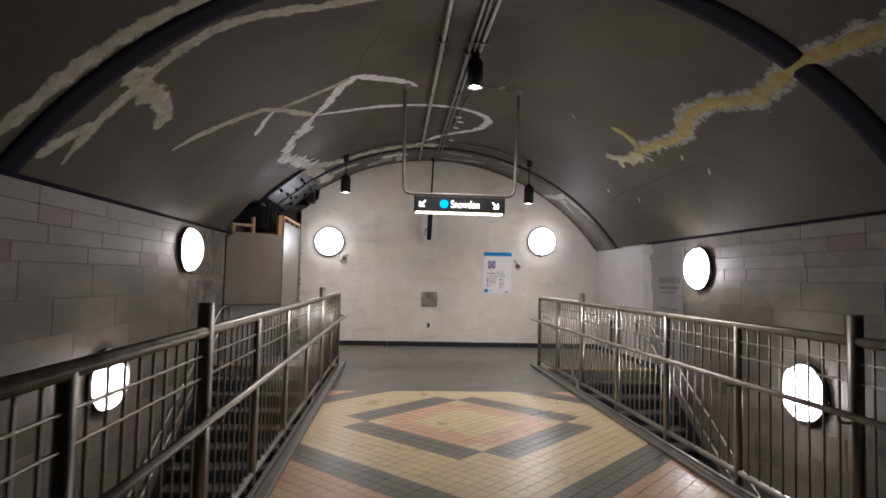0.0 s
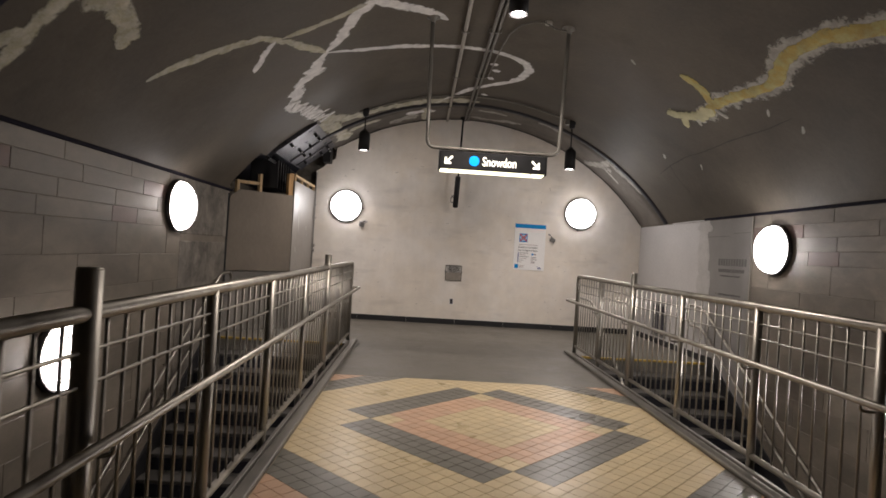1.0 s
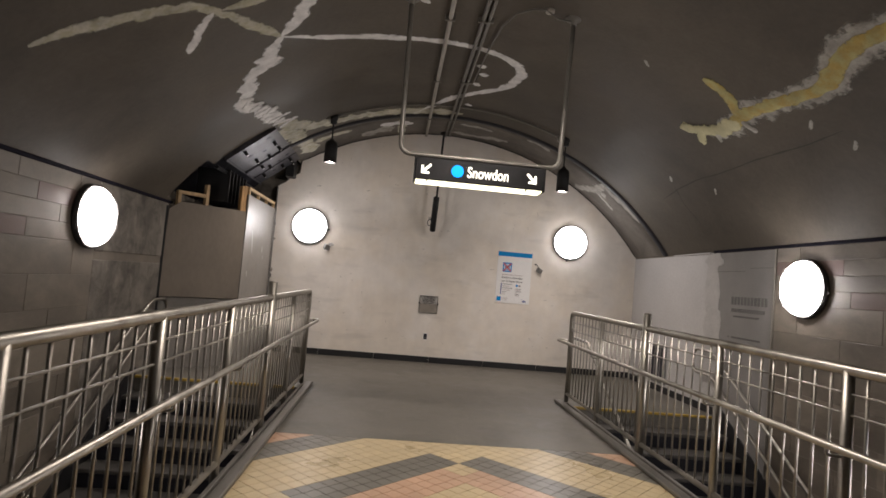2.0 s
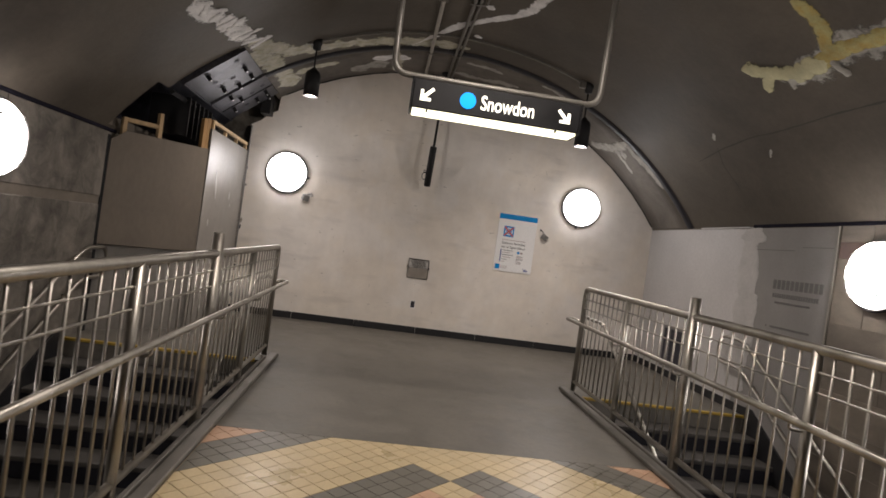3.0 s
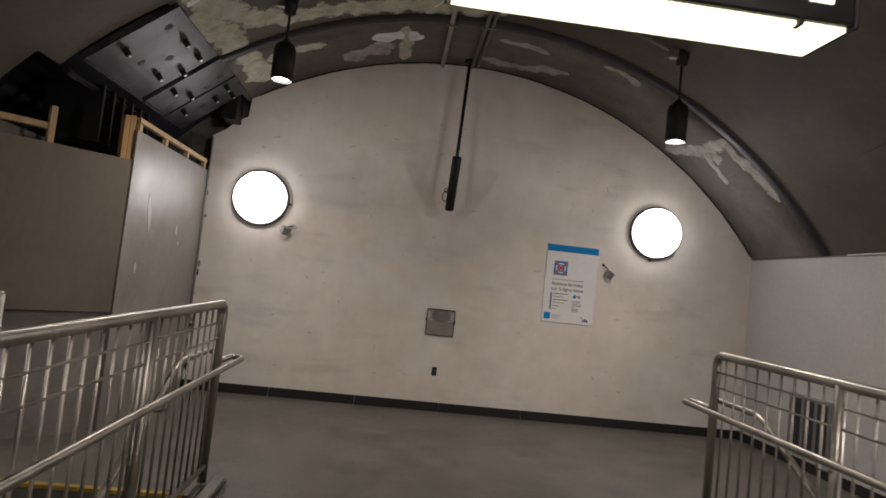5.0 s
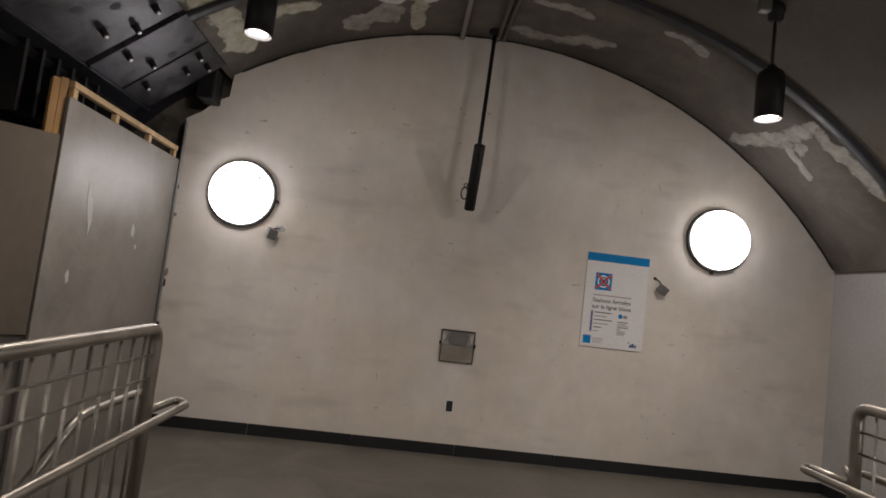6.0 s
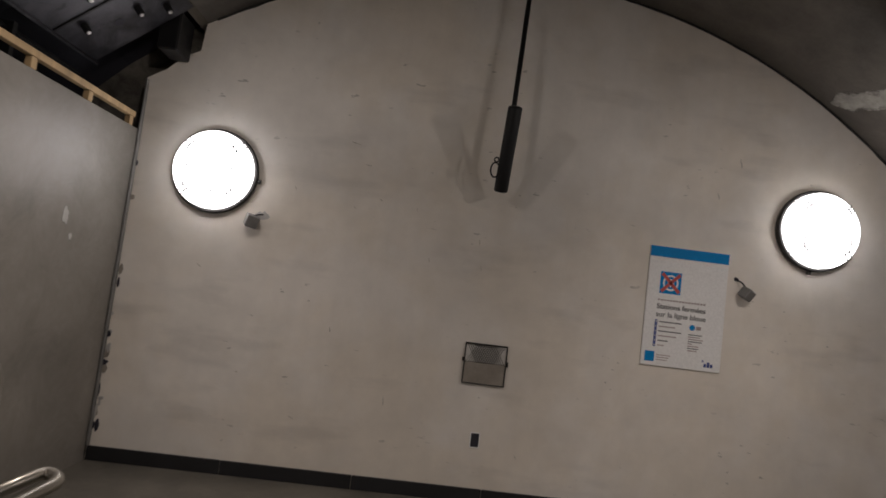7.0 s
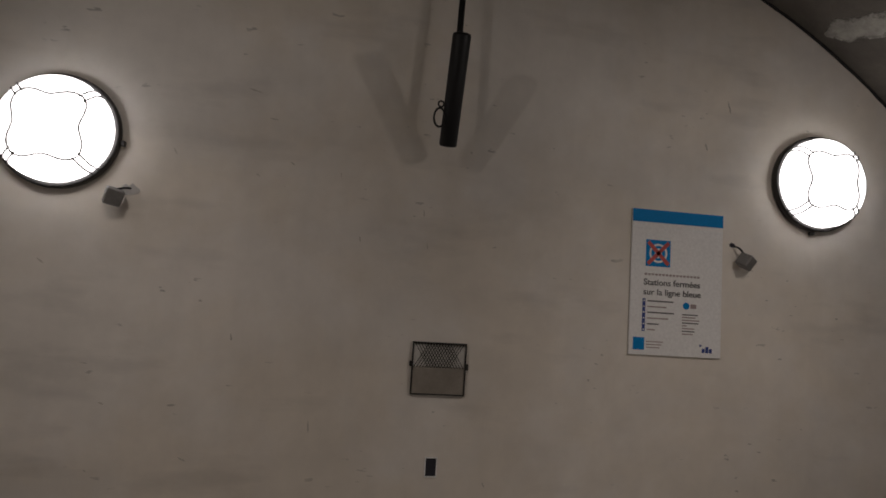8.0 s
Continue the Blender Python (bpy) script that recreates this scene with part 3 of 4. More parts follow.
# ---- pendant downlights ----
def downlight(x, y, z_low, length, radius, label, watts=BEAM, spill=SPILL):
    top = on_vault(math.degrees(math.asin(x / RAD)), y).z
    g = thing("downlight", (x, y, z_low), label, "lamp", "black pendant downlights")
    T = Matrix.Translation((x, y, 0))
    part("canopy", lathe([(0.0, top + 0.03), (0.055, top + 0.03), (0.055, top - 0.05), (0.047, top - 0.058), (0.047, top - 0.10), (0.03, top - 0.115), (0.0, top - 0.115)], 20, m=T), BLACK, g, smooth=True)
    part("conduit_box", box(x - 0.12, x + 0.045, y - 0.028, y + 0.028, top - 0.058, top + 0.03, 0.008), CONDUIT_DARK, g, "grey conduit elbow box")
    part("stem", tube([(x, y, top - 0.04), (x, y, z_low + length)], 0.011, 8), BLACK, g, smooth=True)
    r = radius
    housing = part("housing", lathe([(r * 0.25, z_low + length + 0.03), (r * 0.5, z_low + length), (r * 0.85, z_low + length - 0.02), (r, z_low + length - 0.06), (r, z_low), (r - 0.012, z_low), (r - 0.012, z_low + 0.05), (0.0, z_low + 0.05)], 28, m=T), BLACK, g, smooth=True)
    part("bulb", lathe([(r - 0.016, z_low + 0.035), (r - 0.03, z_low + 0.014), (0.0, z_low + 0.008)], 28, m=T), SPOT_GLOW, housing, "warm glowing reflector lamp", smooth=True)
    spot = bpy.data.lights.new("downlight_beam", "SPOT")
    spot.energy, spot.color, spot.spot_size, spot.spot_blend, spot.shadow_soft_size = watts, (1.0, 0.88, 0.80), radians(150), 0.9, 0.05
    new("downlight_beam", spot).matrix_basis = Matrix.Translation((x, y, z_low - 0.01))
    side = bpy.data.lights.new("downlight_spill", "POINT")
    side.energy, side.color, side.shadow_soft_size = spill, (1.0, 0.90, 0.83), 0.03
    new("downlight_spill", side).matrix_basis = Matrix.Translation((x, y, z_low - 0.018))
    return g


downlight(-1.668, 8.49, 2.876, 0.31, 0.088, "black cylinder downlight on a stem under the vault, lit")
downlight(1.615, 8.44, 2.786, 0.33, 0.085, "black cylinder downlight on a stem under the vault, lit", BEAM, SPILL * 1.2)
downlight(0.05, 4.30, 3.455, 0.32, 0.085, "black cylinder downlight close under the vault, lit", BEAM * 2.4)

# ---- black pendant by the end wall ----
g = thing("pendant_speaker", (-0.08, 10.05, 2.198), "black slim cylinder hung on a thin black rod", "pendant")
low, high = Vector((-0.081, 10.05, 2.198)), Vector((-0.076, 9.81, 2.742))
lean = Matrix.Translation(low) @ (high - low).to_track_quat("Z", "Y").to_matrix().to_4x4()
size = (high - low).length
part("rod", tube([(-0.03, 10.04, CROWN), (-0.058, 10.02, 2.87), (-0.077, 10.005, 2.30)], 0.018, 8), BLACK, g, smooth=True)
part("canopy", lathe([(0.0, CROWN + 0.02), (0.06, CROWN + 0.02), (0.06, CROWN - 0.03), (0.03, CROWN - 0.05), (0.0, CROWN - 0.05)], 20, m=Matrix.Translation((-0.03, 10.04, 0))), BLACK, g, smooth=True)
for s in (0.22,):
    part("bracket", tube([low.lerp(high, s), (-0.077 + 0.012 * s, 10.01, 2.25 + 0.6 * s)], 0.012, 6), BLACK, g)
part("body", lathe([(0.0, size), (0.025, size), (0.046, size - 0.008), (0.049, size - 0.02), (0.049, 0.01), (0.046, 0.0), (0.0, 0.0)], 24, m=lean), BLACK, g, smooth=True)
ring = [(-0.148 + 0.030 * math.cos(a), 9.96, 2.325 + 0.052 * math.sin(a)) for a in [2 * math.pi * i / 20 for i in range(20)]]
part("cable_loop", tube(ring, 0.006, 6, closed=True), BLACK, g, smooth=True)
ring = [(-0.146 + 0.015 * math.cos(a), 9.94, 2.393 + 0.016 * math.sin(a)) for a in [2 * math.pi * i / 14 for i in range(14)]]
part("cable_loop", tube(ring, 0.005, 6, closed=True), BLACK, g, smooth=True)


# ---- hanging direction sign ----
def arrow(cx, cz, s, flip, y, parent):
    """An arrow that points down and to one side."""
    w, q = 0.22 * s, 0.5 * s
    pts = [(-q, -q), (q * 0.55, -q), (q * 0.55, -q + w), (-q + 1.75 * w, -q + w), (q, q - w * 0.72), (q - w * 0.72, q), (-q + w, -q + 1.75 * w), (-q + w, q * 0.55), (-q, q * 0.55)]
    bm = plate([(cx + flip * px, cz + pz) for px, pz in pts], y, y + 0.003)
    part("arrow", bm, LETTER_GLOW, parent, "white lit arrow pointing down")


sign = thing("direction_sign", (0.015, 5.385, 2.21), "black illuminated box sign reading Snowdon, hung from bent pipes", "sign")
case = part("case", box(-0.531, 0.572, 5.27, 5.465, 2.222, 2.408, 0.006), BLACK, sign)
part("diffuser", box(-0.521, 0.560, 5.285, 5.455, 2.206, 2.2215, 0.002), SIGN_GLOW, sign, "glowing cream underside")
for x0 in (-0.43, 0.42):
    part("seam", box(x0 - 0.006, x0 + 0.006, 5.268, 5.30, 2.204, 2.228), BLACK, sign)
part("end_cap", box(-0.542, -0.5315, 5.265, 5.47, 2.212, 2.412, 0.003), BLACK, sign)
part("end_cap", box(0.5725, 0.583, 5.265, 5.47, 2.212, 2.412, 0.003), BLACK, sign)
disc = [(-0.175 + 0.052 * math.cos(2 * math.pi * i / 36), 2.315 + 0.052 * math.sin(2 * math.pi * i / 36)) for i in range(36)]
part("line_disc", plate(disc, 5.2655, 5.2695), BLUE_GLOW, case, "lit blue disc")
lettering("Snowdon", 0.130, -0.088, 2.272, 5.2675, LETTER_GLOW, case, "lettering", "white lit lettering Snowdon", 0.35)
arrow(-0.437, 2.315, 0.088, 1, 5.2655, case)
arrow(0.462, 2.315, 0.088, -1, 5.2655, case)
hl, hr = on_vault(-9, 5.38), on_vault(10, 5.38)
part("hanger_pipe", tube(bend([(-0.69, 5.385, hl.z), (-0.672, 5.385, 2.45), (0.722, 5.385, 2.45), (0.757, 5.385, hr.z)], 0.10), 0.021, 12), CONDUIT_DARK, sign, "dull grey bent pipe hanger", smooth=True)
for x, p in ((-0.69, hl), (0.757, hr)):
    part("flange", lathe([(0.0, p.z + 0.02), (0.075, p.z + 0.02), (0.075, p.z - 0.008), (0.03, p.z - 0.03), (0.028, p.z - 0.06), (0.0, p.z - 0.06)], 20, m=Matrix.Translation((x, 5.385, 0))), CONDUIT_DARK, sign, smooth=True)
cable = [on_vault(d, y, 0.02 + l) for d, y, l in ((10, 5.38, 0.01), (8.2, 5.36, 0.03), (6.6, 5.30, 0.01), (5, 5.36, 0.0), (3.4, 5.5, 0.0), (2.4, 5.8, 0.0), (1.9, 6.4, 0.0), (1.6, 7.4, 0.0))]
part("cable", tube(cable, 0.008, 6), CONDUIT_DARK, sign, smooth=True)
p = on_vault(7, 5.33)
part("cable_box", lathe([(0.0, p.z + 0.01), (0.04, p.z + 0.01), (0.04, p.z - 0.03), (0.0, p.z - 0.032)], 16, m=Matrix.Translation((p.x, p.y, 0))), CONDUIT, sign, smooth=True)


# ---- conduits under the vault ----
def conduit(name, pts, r, mat, label):
    g = thing(name, pts[0], label, "conduit", "conduits under the vault")
    part("pipe", tube(pts, r, 10), mat, g, smooth=True)
    return g


def straight(deg0, deg1, y0, y1, r):
    n = 12
    return [on_vault(deg0 + (deg1 - deg0) * i / n, y0 + (y1 - y0) * i / n, r + 0.012) for i in range(n + 1)]


for deg0, deg1, y0, y1, r, mat in ((-4.5, -4.3, BACK, END - 0.02, 0.022, CONDUIT), (-1.3, 0.1, BACK, END - 0.05, 0.02, CONDUIT_DARK), (-0.6, 0.9, BACK, END - 0.05, 0.016, CONDUIT_DARK), (2.0, 1.2, BACK, 4.25, 0.02, CONDUIT)):
    g = conduit("ceiling_conduit", straight(deg0, deg1, y0, y1, r), r, mat, "straight grey conduit clipped along the crown of the vault")
    y = -6.2
    while y < y1:
        s = (y - y0) / (y1 - y0)
        q = on_vault(deg0 + (deg1 - deg0) * s, y)
        part("clip", box(q.x - r - 0.025, q.x + r + 0.025, y - 0.015, y + 0.015, q.z - 2 * r - 0.016, q.z + 0.01, 0.003), CONDUIT_DARK, g)
        y += 1.7
conduit("ceiling_conduit", [on_vault(-22 + i * 1.9, 8.45, 0.025) for i in range(24)], 0.013, CONDUIT_DARK, "thin dark conduit bent round the vault between the downlights")


# ---- filled cracks on the vault ----
def filler(name, line, width, mat, label, seed, ragged=0.45, lift=0.004):
    """A ragged smear of filler along a line of (degrees, y)."""
    rng = random.Random(seed)
    pts = [Vector((radians(d) * RAD, y)) for d, y in line]
    dense = []
    for a, b in zip(pts, pts[1:]):
        n = max(2, int((b - a).length / 0.022))
        dense += [a.lerp(b, i / n) for i in range(n)]
    dense.append(pts[-1])
    for _ in range(7):
        dense = [dense[0]] + [(dense[i - 1] + dense[i] * 2 + dense[i + 1]) / 4 for i in range(1, len(dense) - 1)] + [dense[-1]]
    bm = bmesh.new()
    fade = bm.verts.layers.float.new("feather")
    width *= 1.15 if mat is not HAIRLINE and mat is not GAP else 1.0
    rows, total = [], len(dense)
    for i, p in enumerate(dense):
        d = (dense[min(i + 1, total - 1)] - dense[max(i - 1, 0)]).normalized()
        nrm = Vector((-d.y, d.x))
        taper = min(1.0, 0.25 + 8 * min(i, total - 1 - i) / total)
        wob = 1 + 0.35 * noise.noise((p.x * 5 + seed, p.y * 5, 1.7))
        a = width * taper * wob * (1 + ragged * (rng.random() - 0.5) * 0.05 + ragged * 0.8 * noise.noise((p.x * 9, p.y * 9, seed)) + ragged * 0.13 * noise.noise((p.x * 24, p.y * 24, seed)))
        b = width * taper * wob * (1 + ragged * (rng.random() - 0.5) * 0.05 + ragged * 0.8 * noise.noise((p.x * 9, p.y * 9, seed + 9)) + ragged * 0.13 * noise.noise((p.x * 24, p.y * 24, seed + 9)))
        row = []
        for off, l, f in ((-a, 0.0015, 0.0), (-a * 0.8, lift * 0.7, 0.42), (-a * 0.3, lift * 1.3, 1.0), (b * 0.3, lift * 1.3, 1.0), (b * 0.8, lift * 0.7, 0.42), (b, 0.0015, 0.0)):
            q = p + nrm * off
            v = bm.verts.new(on_vault(math.degrees(q.x / RAD), q.y, l))
            v[fade] = f
            row.append(v)
        rows.append(row)
    for a, b in zip(rows, rows[1:]):
        for k in range(5):
            bm.faces.new((a[k], a[k + 1], b[k + 1], b[k]))
    return solo(name, bm, mat, label, "patch", "structure", smooth=True)


W_LABEL = "rough white filler smeared along a crack in the vault"
Y_LABEL = "rough yellow filler smeared along a crack in the vault"
filler("trim_filler", [(-44.8, 4.2), (-40.1, 4.36), (-36, 4.55), (-31.8, 4.72), (-29.5, 5.0), (-26.9, 5.42), (-25.3, 5.68)], 0.065, PATCH_CREAM, "rough cream filler smeared along a crack in the vault", 1, 0.3)
filler("trim_filler", [(-25.3, 5.68), (-22, 5.86), (-19.2, 5.98), (-14, 6.12), (-10.3, 6.22), (-2.9, 6.34), (2, 6.45), (4.9, 6.56), (7.4, 6.72), (8.3, 6.92), (7.6, 7.3), (6.1, 7.56), (2, 7.9), (-0.9, 8.14), (-4.5, 8.6), (-7.6, 8.95)], 0.06, PATCH_WHITE, W_LABEL, 2, 0.35)
filler("trim_filler", [(-7.1, 5.48), (-9.5, 5.25), (-12.7, 5.06), (-17.0, 4.78), (-19.4, 4.96), (-22.7, 5.46), (-25.3, 5.68)], 0.075, PATCH_WHITE, W_LABEL, 3, 0.4)
filler("trim_filler", [(-25.3, 5.68), (-27.3, 5.92), (-28.6, 6.1), (-31.9, 6.32), (-32.4, 6.52), (-34.5, 6.78), (-34.2, 7.0), (-32.8, 7.34), (-32.6, 7.7), (-31.0, 8.06)], 0.105, PATCH_WHITE, W_LABEL, 4, 0.8)
filler("trim_filler", [(-17.3, 4.8), (-21.8, 4.93), (-26, 4.97), (-29.6, 4.92)], 0.055, PATCH_CREAM, W_LABEL, 5, 0.35)
filler("trim_filler", [(-30.4, 4.9), (-32.5, 5.05), (-35.3, 5.32)], 0.045, PATCH_WHITE, W_LABEL, 6, 0.5)
filler("trim_filler", [(-31.8, 7.9), (-30, 8.3), (-27.5, 8.55), (-24, 8.72), (-18, 8.78), (-12, 8.82), (-4, 8.83), (2, 8.84)], 0.15, PATCH_CREAM, W_LABEL, 7, 0.8)
filler("trim_filler", [(-32.5, 8.2), (-31.0, 8.7), (-30.2, 9.3), (-29.8, 9.9)], 0.17, PATCH_CREAM, "broad rough cream plaster patch beside the broken opening", 8, 0.8)
filler("trim_filler", [(-28.5, 9.45), (-24, 9.4), (-20.5, 9.45)], 0.1, PATCH_CREAM, W_LABEL, 9, 1.0)
filler("trim_filler", [(-14.5, 9.5), (-9.5, 9.45), (-7.8, 9.55)], 0.12, PATCH_WHITE, W_LABEL, 10, 1.0)
filler("trim_filler", [(0.5, 9.9), (4, 9.96), (8, 9.93), (13.5, 9.72)], 0.10, PATCH_GREY, W_LABEL, 11, 1.0)
filler("trim_filler", [(2.4, 9.40), (6, 9.40), (9.5, 9.44)], 0.07, PATCH_GREY, W_LABEL, 34, 1.0)
filler("trim_filler", [(-9.9, 9.25), (-9.8, 9.6), (-10.1, 10.1)], 0.075, PATCH_CREAM, "cream stripe of filler across the vault band", 35, 0.6)
filler("trim_filler", [(-18.5, 9.95), (-15, 9.80), (-11.5, 9.68)], 0.17, PATCH_GREY, "thin grey skim of filler on the vault band", 36, 1.0)
filler("trim_filler", [(16.5, 9.25), (19.5, 9.22), (22, 9.3)], 0.05, PATCH_GREY, "thin grey skim of filler on the vault band", 37, 1.0)
filler("trim_filler", [(34.5, 9.22), (38, 9.25), (42, 9.2), (46, 9.19)], 0.085, PATCH_GREY, "thin grey skim of filler beside the black joint", 38, 0.9)
filler("trim_filler", [(33.4, 9.95), (35.5, 9.62), (37.5, 9.45)], 0.16, PATCH_GREY, "thin grey skim of filler on the vault band", 39, 0.8, 0.003)
filler("trim_filler", [(32.5, 10.12), (34, 9.85), (35.3, 9.5), (35.0, 9.16)], 0.095, PATCH_GREY, "rough grey filler smeared on the vault", 12, 0.8, 0.007)
filler("trim_filler", [(35.2, 9.55), (37.5, 9.66), (39.5, 9.66), (41.5, 9.72)], 0.06, PATCH_GREY, "rough grey filler smeared on the vault", 29, 0.9, 0.008)
solo("trim_gap", tube([on_vault(54 - i, END - 0.006, 0.004 + 0.008 * noise.noise((i * 0.7, 3.1, 0))) for i in range(87)], 0.010, 6), GAP, "dark ragged gap between vault and end wall", "gap", "structure")
filler("trim_filler", [(31.6, 6.24), (33.3, 6.1), (34.7, 5.92), (34.7, 5.66), (34.0, 5.4), (34.3, 5.15), (34.6, 4.9), (35.1, 4.65), (34.8, 4.44), (33.1, 4.2), (32.3, 4.0), (32.7, 3.62), (34.3, 3.3), (35.3, 3.1), (34.1, 2.75), (33.3, 2.44), (34.1, 2.0), (34.5, 1.64), (33.7, 1.0)], 0.135, PATCH_GREY, "ragged grey-white border of filler on the vault", 13, 0.45)
filler("trim_filler", [(32.3, 6.16), (34.7, 5.88), (34.5, 5.6), (34.0, 5.4), (34.3, 5.1), (35.1, 4.6), (34.7, 4.42), (33.1, 4.2), (32.4, 4.0), (32.7, 3.62), (34.3, 3.3), (35.1, 3.1), (34.1, 2.75), (33.4, 2.44), (34.1, 2.0), (34.5, 1.64), (33.7, 1.1)], 0.068, PATCH_YELLOW, Y_LABEL, 14, 0.4, 0.010)
filler("trim_filler", [(34.2, 5.5), (31.2, 5.36), (28.4, 5.33), (27.2, 5.36)], 0.062, PATCH_YELLOW, Y_LABEL, 15, 0.6, 0.009)
filler("trim_filler", [(31.6, 6.3), (33.3, 6.1), (34.7, 5.88), (34.6, 5.55)], 0.085, PATCH_PALE, "pale yellow end of the filled crack", 31, 0.5, 0.013)
for q, line in enumerate(([(33.4, 6.1), (34.6, 6.22), (35.6, 6.26)], [(34.4, 5.9), (35.6, 5.98), (36.3, 6.0)], [(34.7, 5.5), (36.0, 5.52), (36.9, 5.46)])):
    filler("trim_filler", line, 0.05, PATCH_GREY if q else PATCH_PALE, "short spur of filler on the vault", 70 + q, 0.7, 0.011)
filler("trim_filler", [(-10.7, 3.06), (-19.7, 2.98), (-25, 2.82), (-29.2, 2.72), (-35.9, 2.76), (-40.8, 2.86), (-46.4, 2.9), (-51.9, 2.96)], 0.075, PATCH_CREAM, "rough cream filler smeared along a crack in the vault", 16, 0.35)
filler("trim_filler", [(-39.5, 2.55), (-40.6, 2.9), (-40.0, 3.2), (-41.2, 3.52), (-43.4, 3.62)], 0.11, PATCH_CREAM, "rough cream filler smeared along a crack in the vault", 17, 0.5)
filler("trim_filler", [(-46.4, 2.88), (-49, 2.76), (-52.1, 2.64)], 0.06, PATCH_CREAM, "rough cream filler smeared along a crack in the vault", 18, 0.4)
filler("trim_filler", [(-24, 2.32), (-30, 2.27), (-38, 2.22), (-46, 2.2), (-52, 2.16)], 0.09, PATCH_CREAM, "rough cream filler along the black joint", 19, 0.5)
rng = random.Random(77)
for q in range(13):
    d, y = -34.0 + 3.2 * q / 12 + rng.uniform(-0.5, 0.5), 6.75 + 1.25 * q / 12
    a, reach = rng.choice((0.5, 2.4, 1.0, 2.9)) + rng.uniform(-0.3, 0.3), rng.uniform(0.07, 0.16)
    dd, dy = math.degrees(reach * math.cos(a) / RAD), reach * math.sin(a)
    filler("trim_filler", [(d - dd, y - dy), (d + 0.1 * dd, y), (d + dd, y + dy)], rng.uniform(0.022, 0.04), PATCH_WHITE, "single bright trowel stroke of white filler on the vault", 50 + q, 0.6, 0.012)
for d, y, q in ((21, 5.6, 20), (38.5, 4.9, 21), (42.5, 4.7, 22), (43.5, 6.8, 23), (39, 7.4, 24), (1.8, 6.9, 25), (2.6, 7.15, 26), (2.2, 7.5, 27), (2.4, 8.35, 28)):
    filler("trim_filler", [(d - 0.5, y - 0.03), (d, y), (d + 0.6, y + 0.05)], 0.02 if d > 5 else 0.05, PATCH_GREY if d > 5 else PATCH_WHITE, "small pale dab of filler on the vault", q, 0.8)
filler("trim_hairline", [(42.4, 8.0), (41.2, 7.4), (40.7, 6.9), (40.9, 6.5), (40.6, 5.8), (40.8, 5.1), (40.5, 4.7)], 0.008, HAIRLINE, "thin dark hairline crack along the vault", 41, 0.9, 0.002)
filler("trim_hairline", [(40.9, 7.5), (44, 7.62), (48.5, 7.6)], 0.006, HAIRLINE, "thin dark hairline crack in the vault", 42, 0.9, 0.002)
filler("trim_hairline", [(-12, 3.6), (-15.5, 4.2), (-17, 4.75)], 0.006, HAIRLINE, "thin dark hairline crack in the vault", 43, 0.9, 0.002)


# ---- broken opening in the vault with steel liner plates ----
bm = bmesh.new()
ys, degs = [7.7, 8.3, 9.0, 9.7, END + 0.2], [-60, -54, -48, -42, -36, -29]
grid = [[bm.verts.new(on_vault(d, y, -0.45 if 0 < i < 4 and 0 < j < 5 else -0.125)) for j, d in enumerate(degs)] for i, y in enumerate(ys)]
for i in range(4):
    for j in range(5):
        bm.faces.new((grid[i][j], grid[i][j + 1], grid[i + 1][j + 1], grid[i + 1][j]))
solo("ceiling_cavity", bm, CAVITY_SHADE, "black hollow behind the broken vault", "cavity", "structure")


def liner(y0, y1, name_label, holes, seam):
    lo, hi = on_vault(-43.0, 0, 0.02), on_vault(-33.0, 0, 0.015)
    across = Vector((hi.x - lo.x, 0, hi.z - lo.z))
    length = across.length
    ang = math.atan2(across.z, across.x)
    m = Matrix.Translation((lo.x, y0, lo.z)) @ Matrix.Rotation(-ang, 4, "Y")
    w = y1 - y0
    g = thing("liner_plate", (lo.x, y0, lo.z), name_label, "steel plate", "liner plates in the vault")

    def put(bm):
        bmesh.ops.transform(bm, matrix=m, verts=bm.verts[:])
        return bm
    part("plate", put(box(0, length, 0, w, 0.0, 0.012, 0.002)), LINER, g)
    part("flange", put(box(0, length, -0.012, 0.0, -0.02, 0.04)), LINER, g)
    part("flange", put(box(-0.014, 0.0, 0, w, -0.03, 0.04)), LINER, g)
    base = m.to_3x3()
    # flat dark disc painted as the shade of a hole; the plate is uncut
    hole = mesh_of(lathe([(0.0, -0.002), (0.034, -0.002), (0.036, 0.001)], 16, m=base.to_4x4()), "hole", CAVITY_SHADE)
    stub = mesh_of(lathe([(0.023, 0.0), (0.023, -0.055), (0.018, -0.06), (0.0, -0.06)], 12, m=base.to_4x4()), "stub", BLACK)
    tip = mesh_of(lathe([(0.0, -0.0605), (0.014, -0.0605), (0.012, -0.066), (0.0, -0.068)], 10, m=base.to_4x4()), "tip", MESH_METAL)
    for i, (fx, fy) in enumerate(holes):
        at = m @ Vector((fx * length, fy * w, 0))
        piece("hole", hole, g, at)
        if i % 3 != 0:
            piece("stub", stub, g, at)
            piece("tip", tip, g, at)
    if seam:
        part("stiffener", put(box(0.0, length, w * 0.50, w * 0.50 + 0.012, -0.010, 0.0)), BLACK, g)
    return g


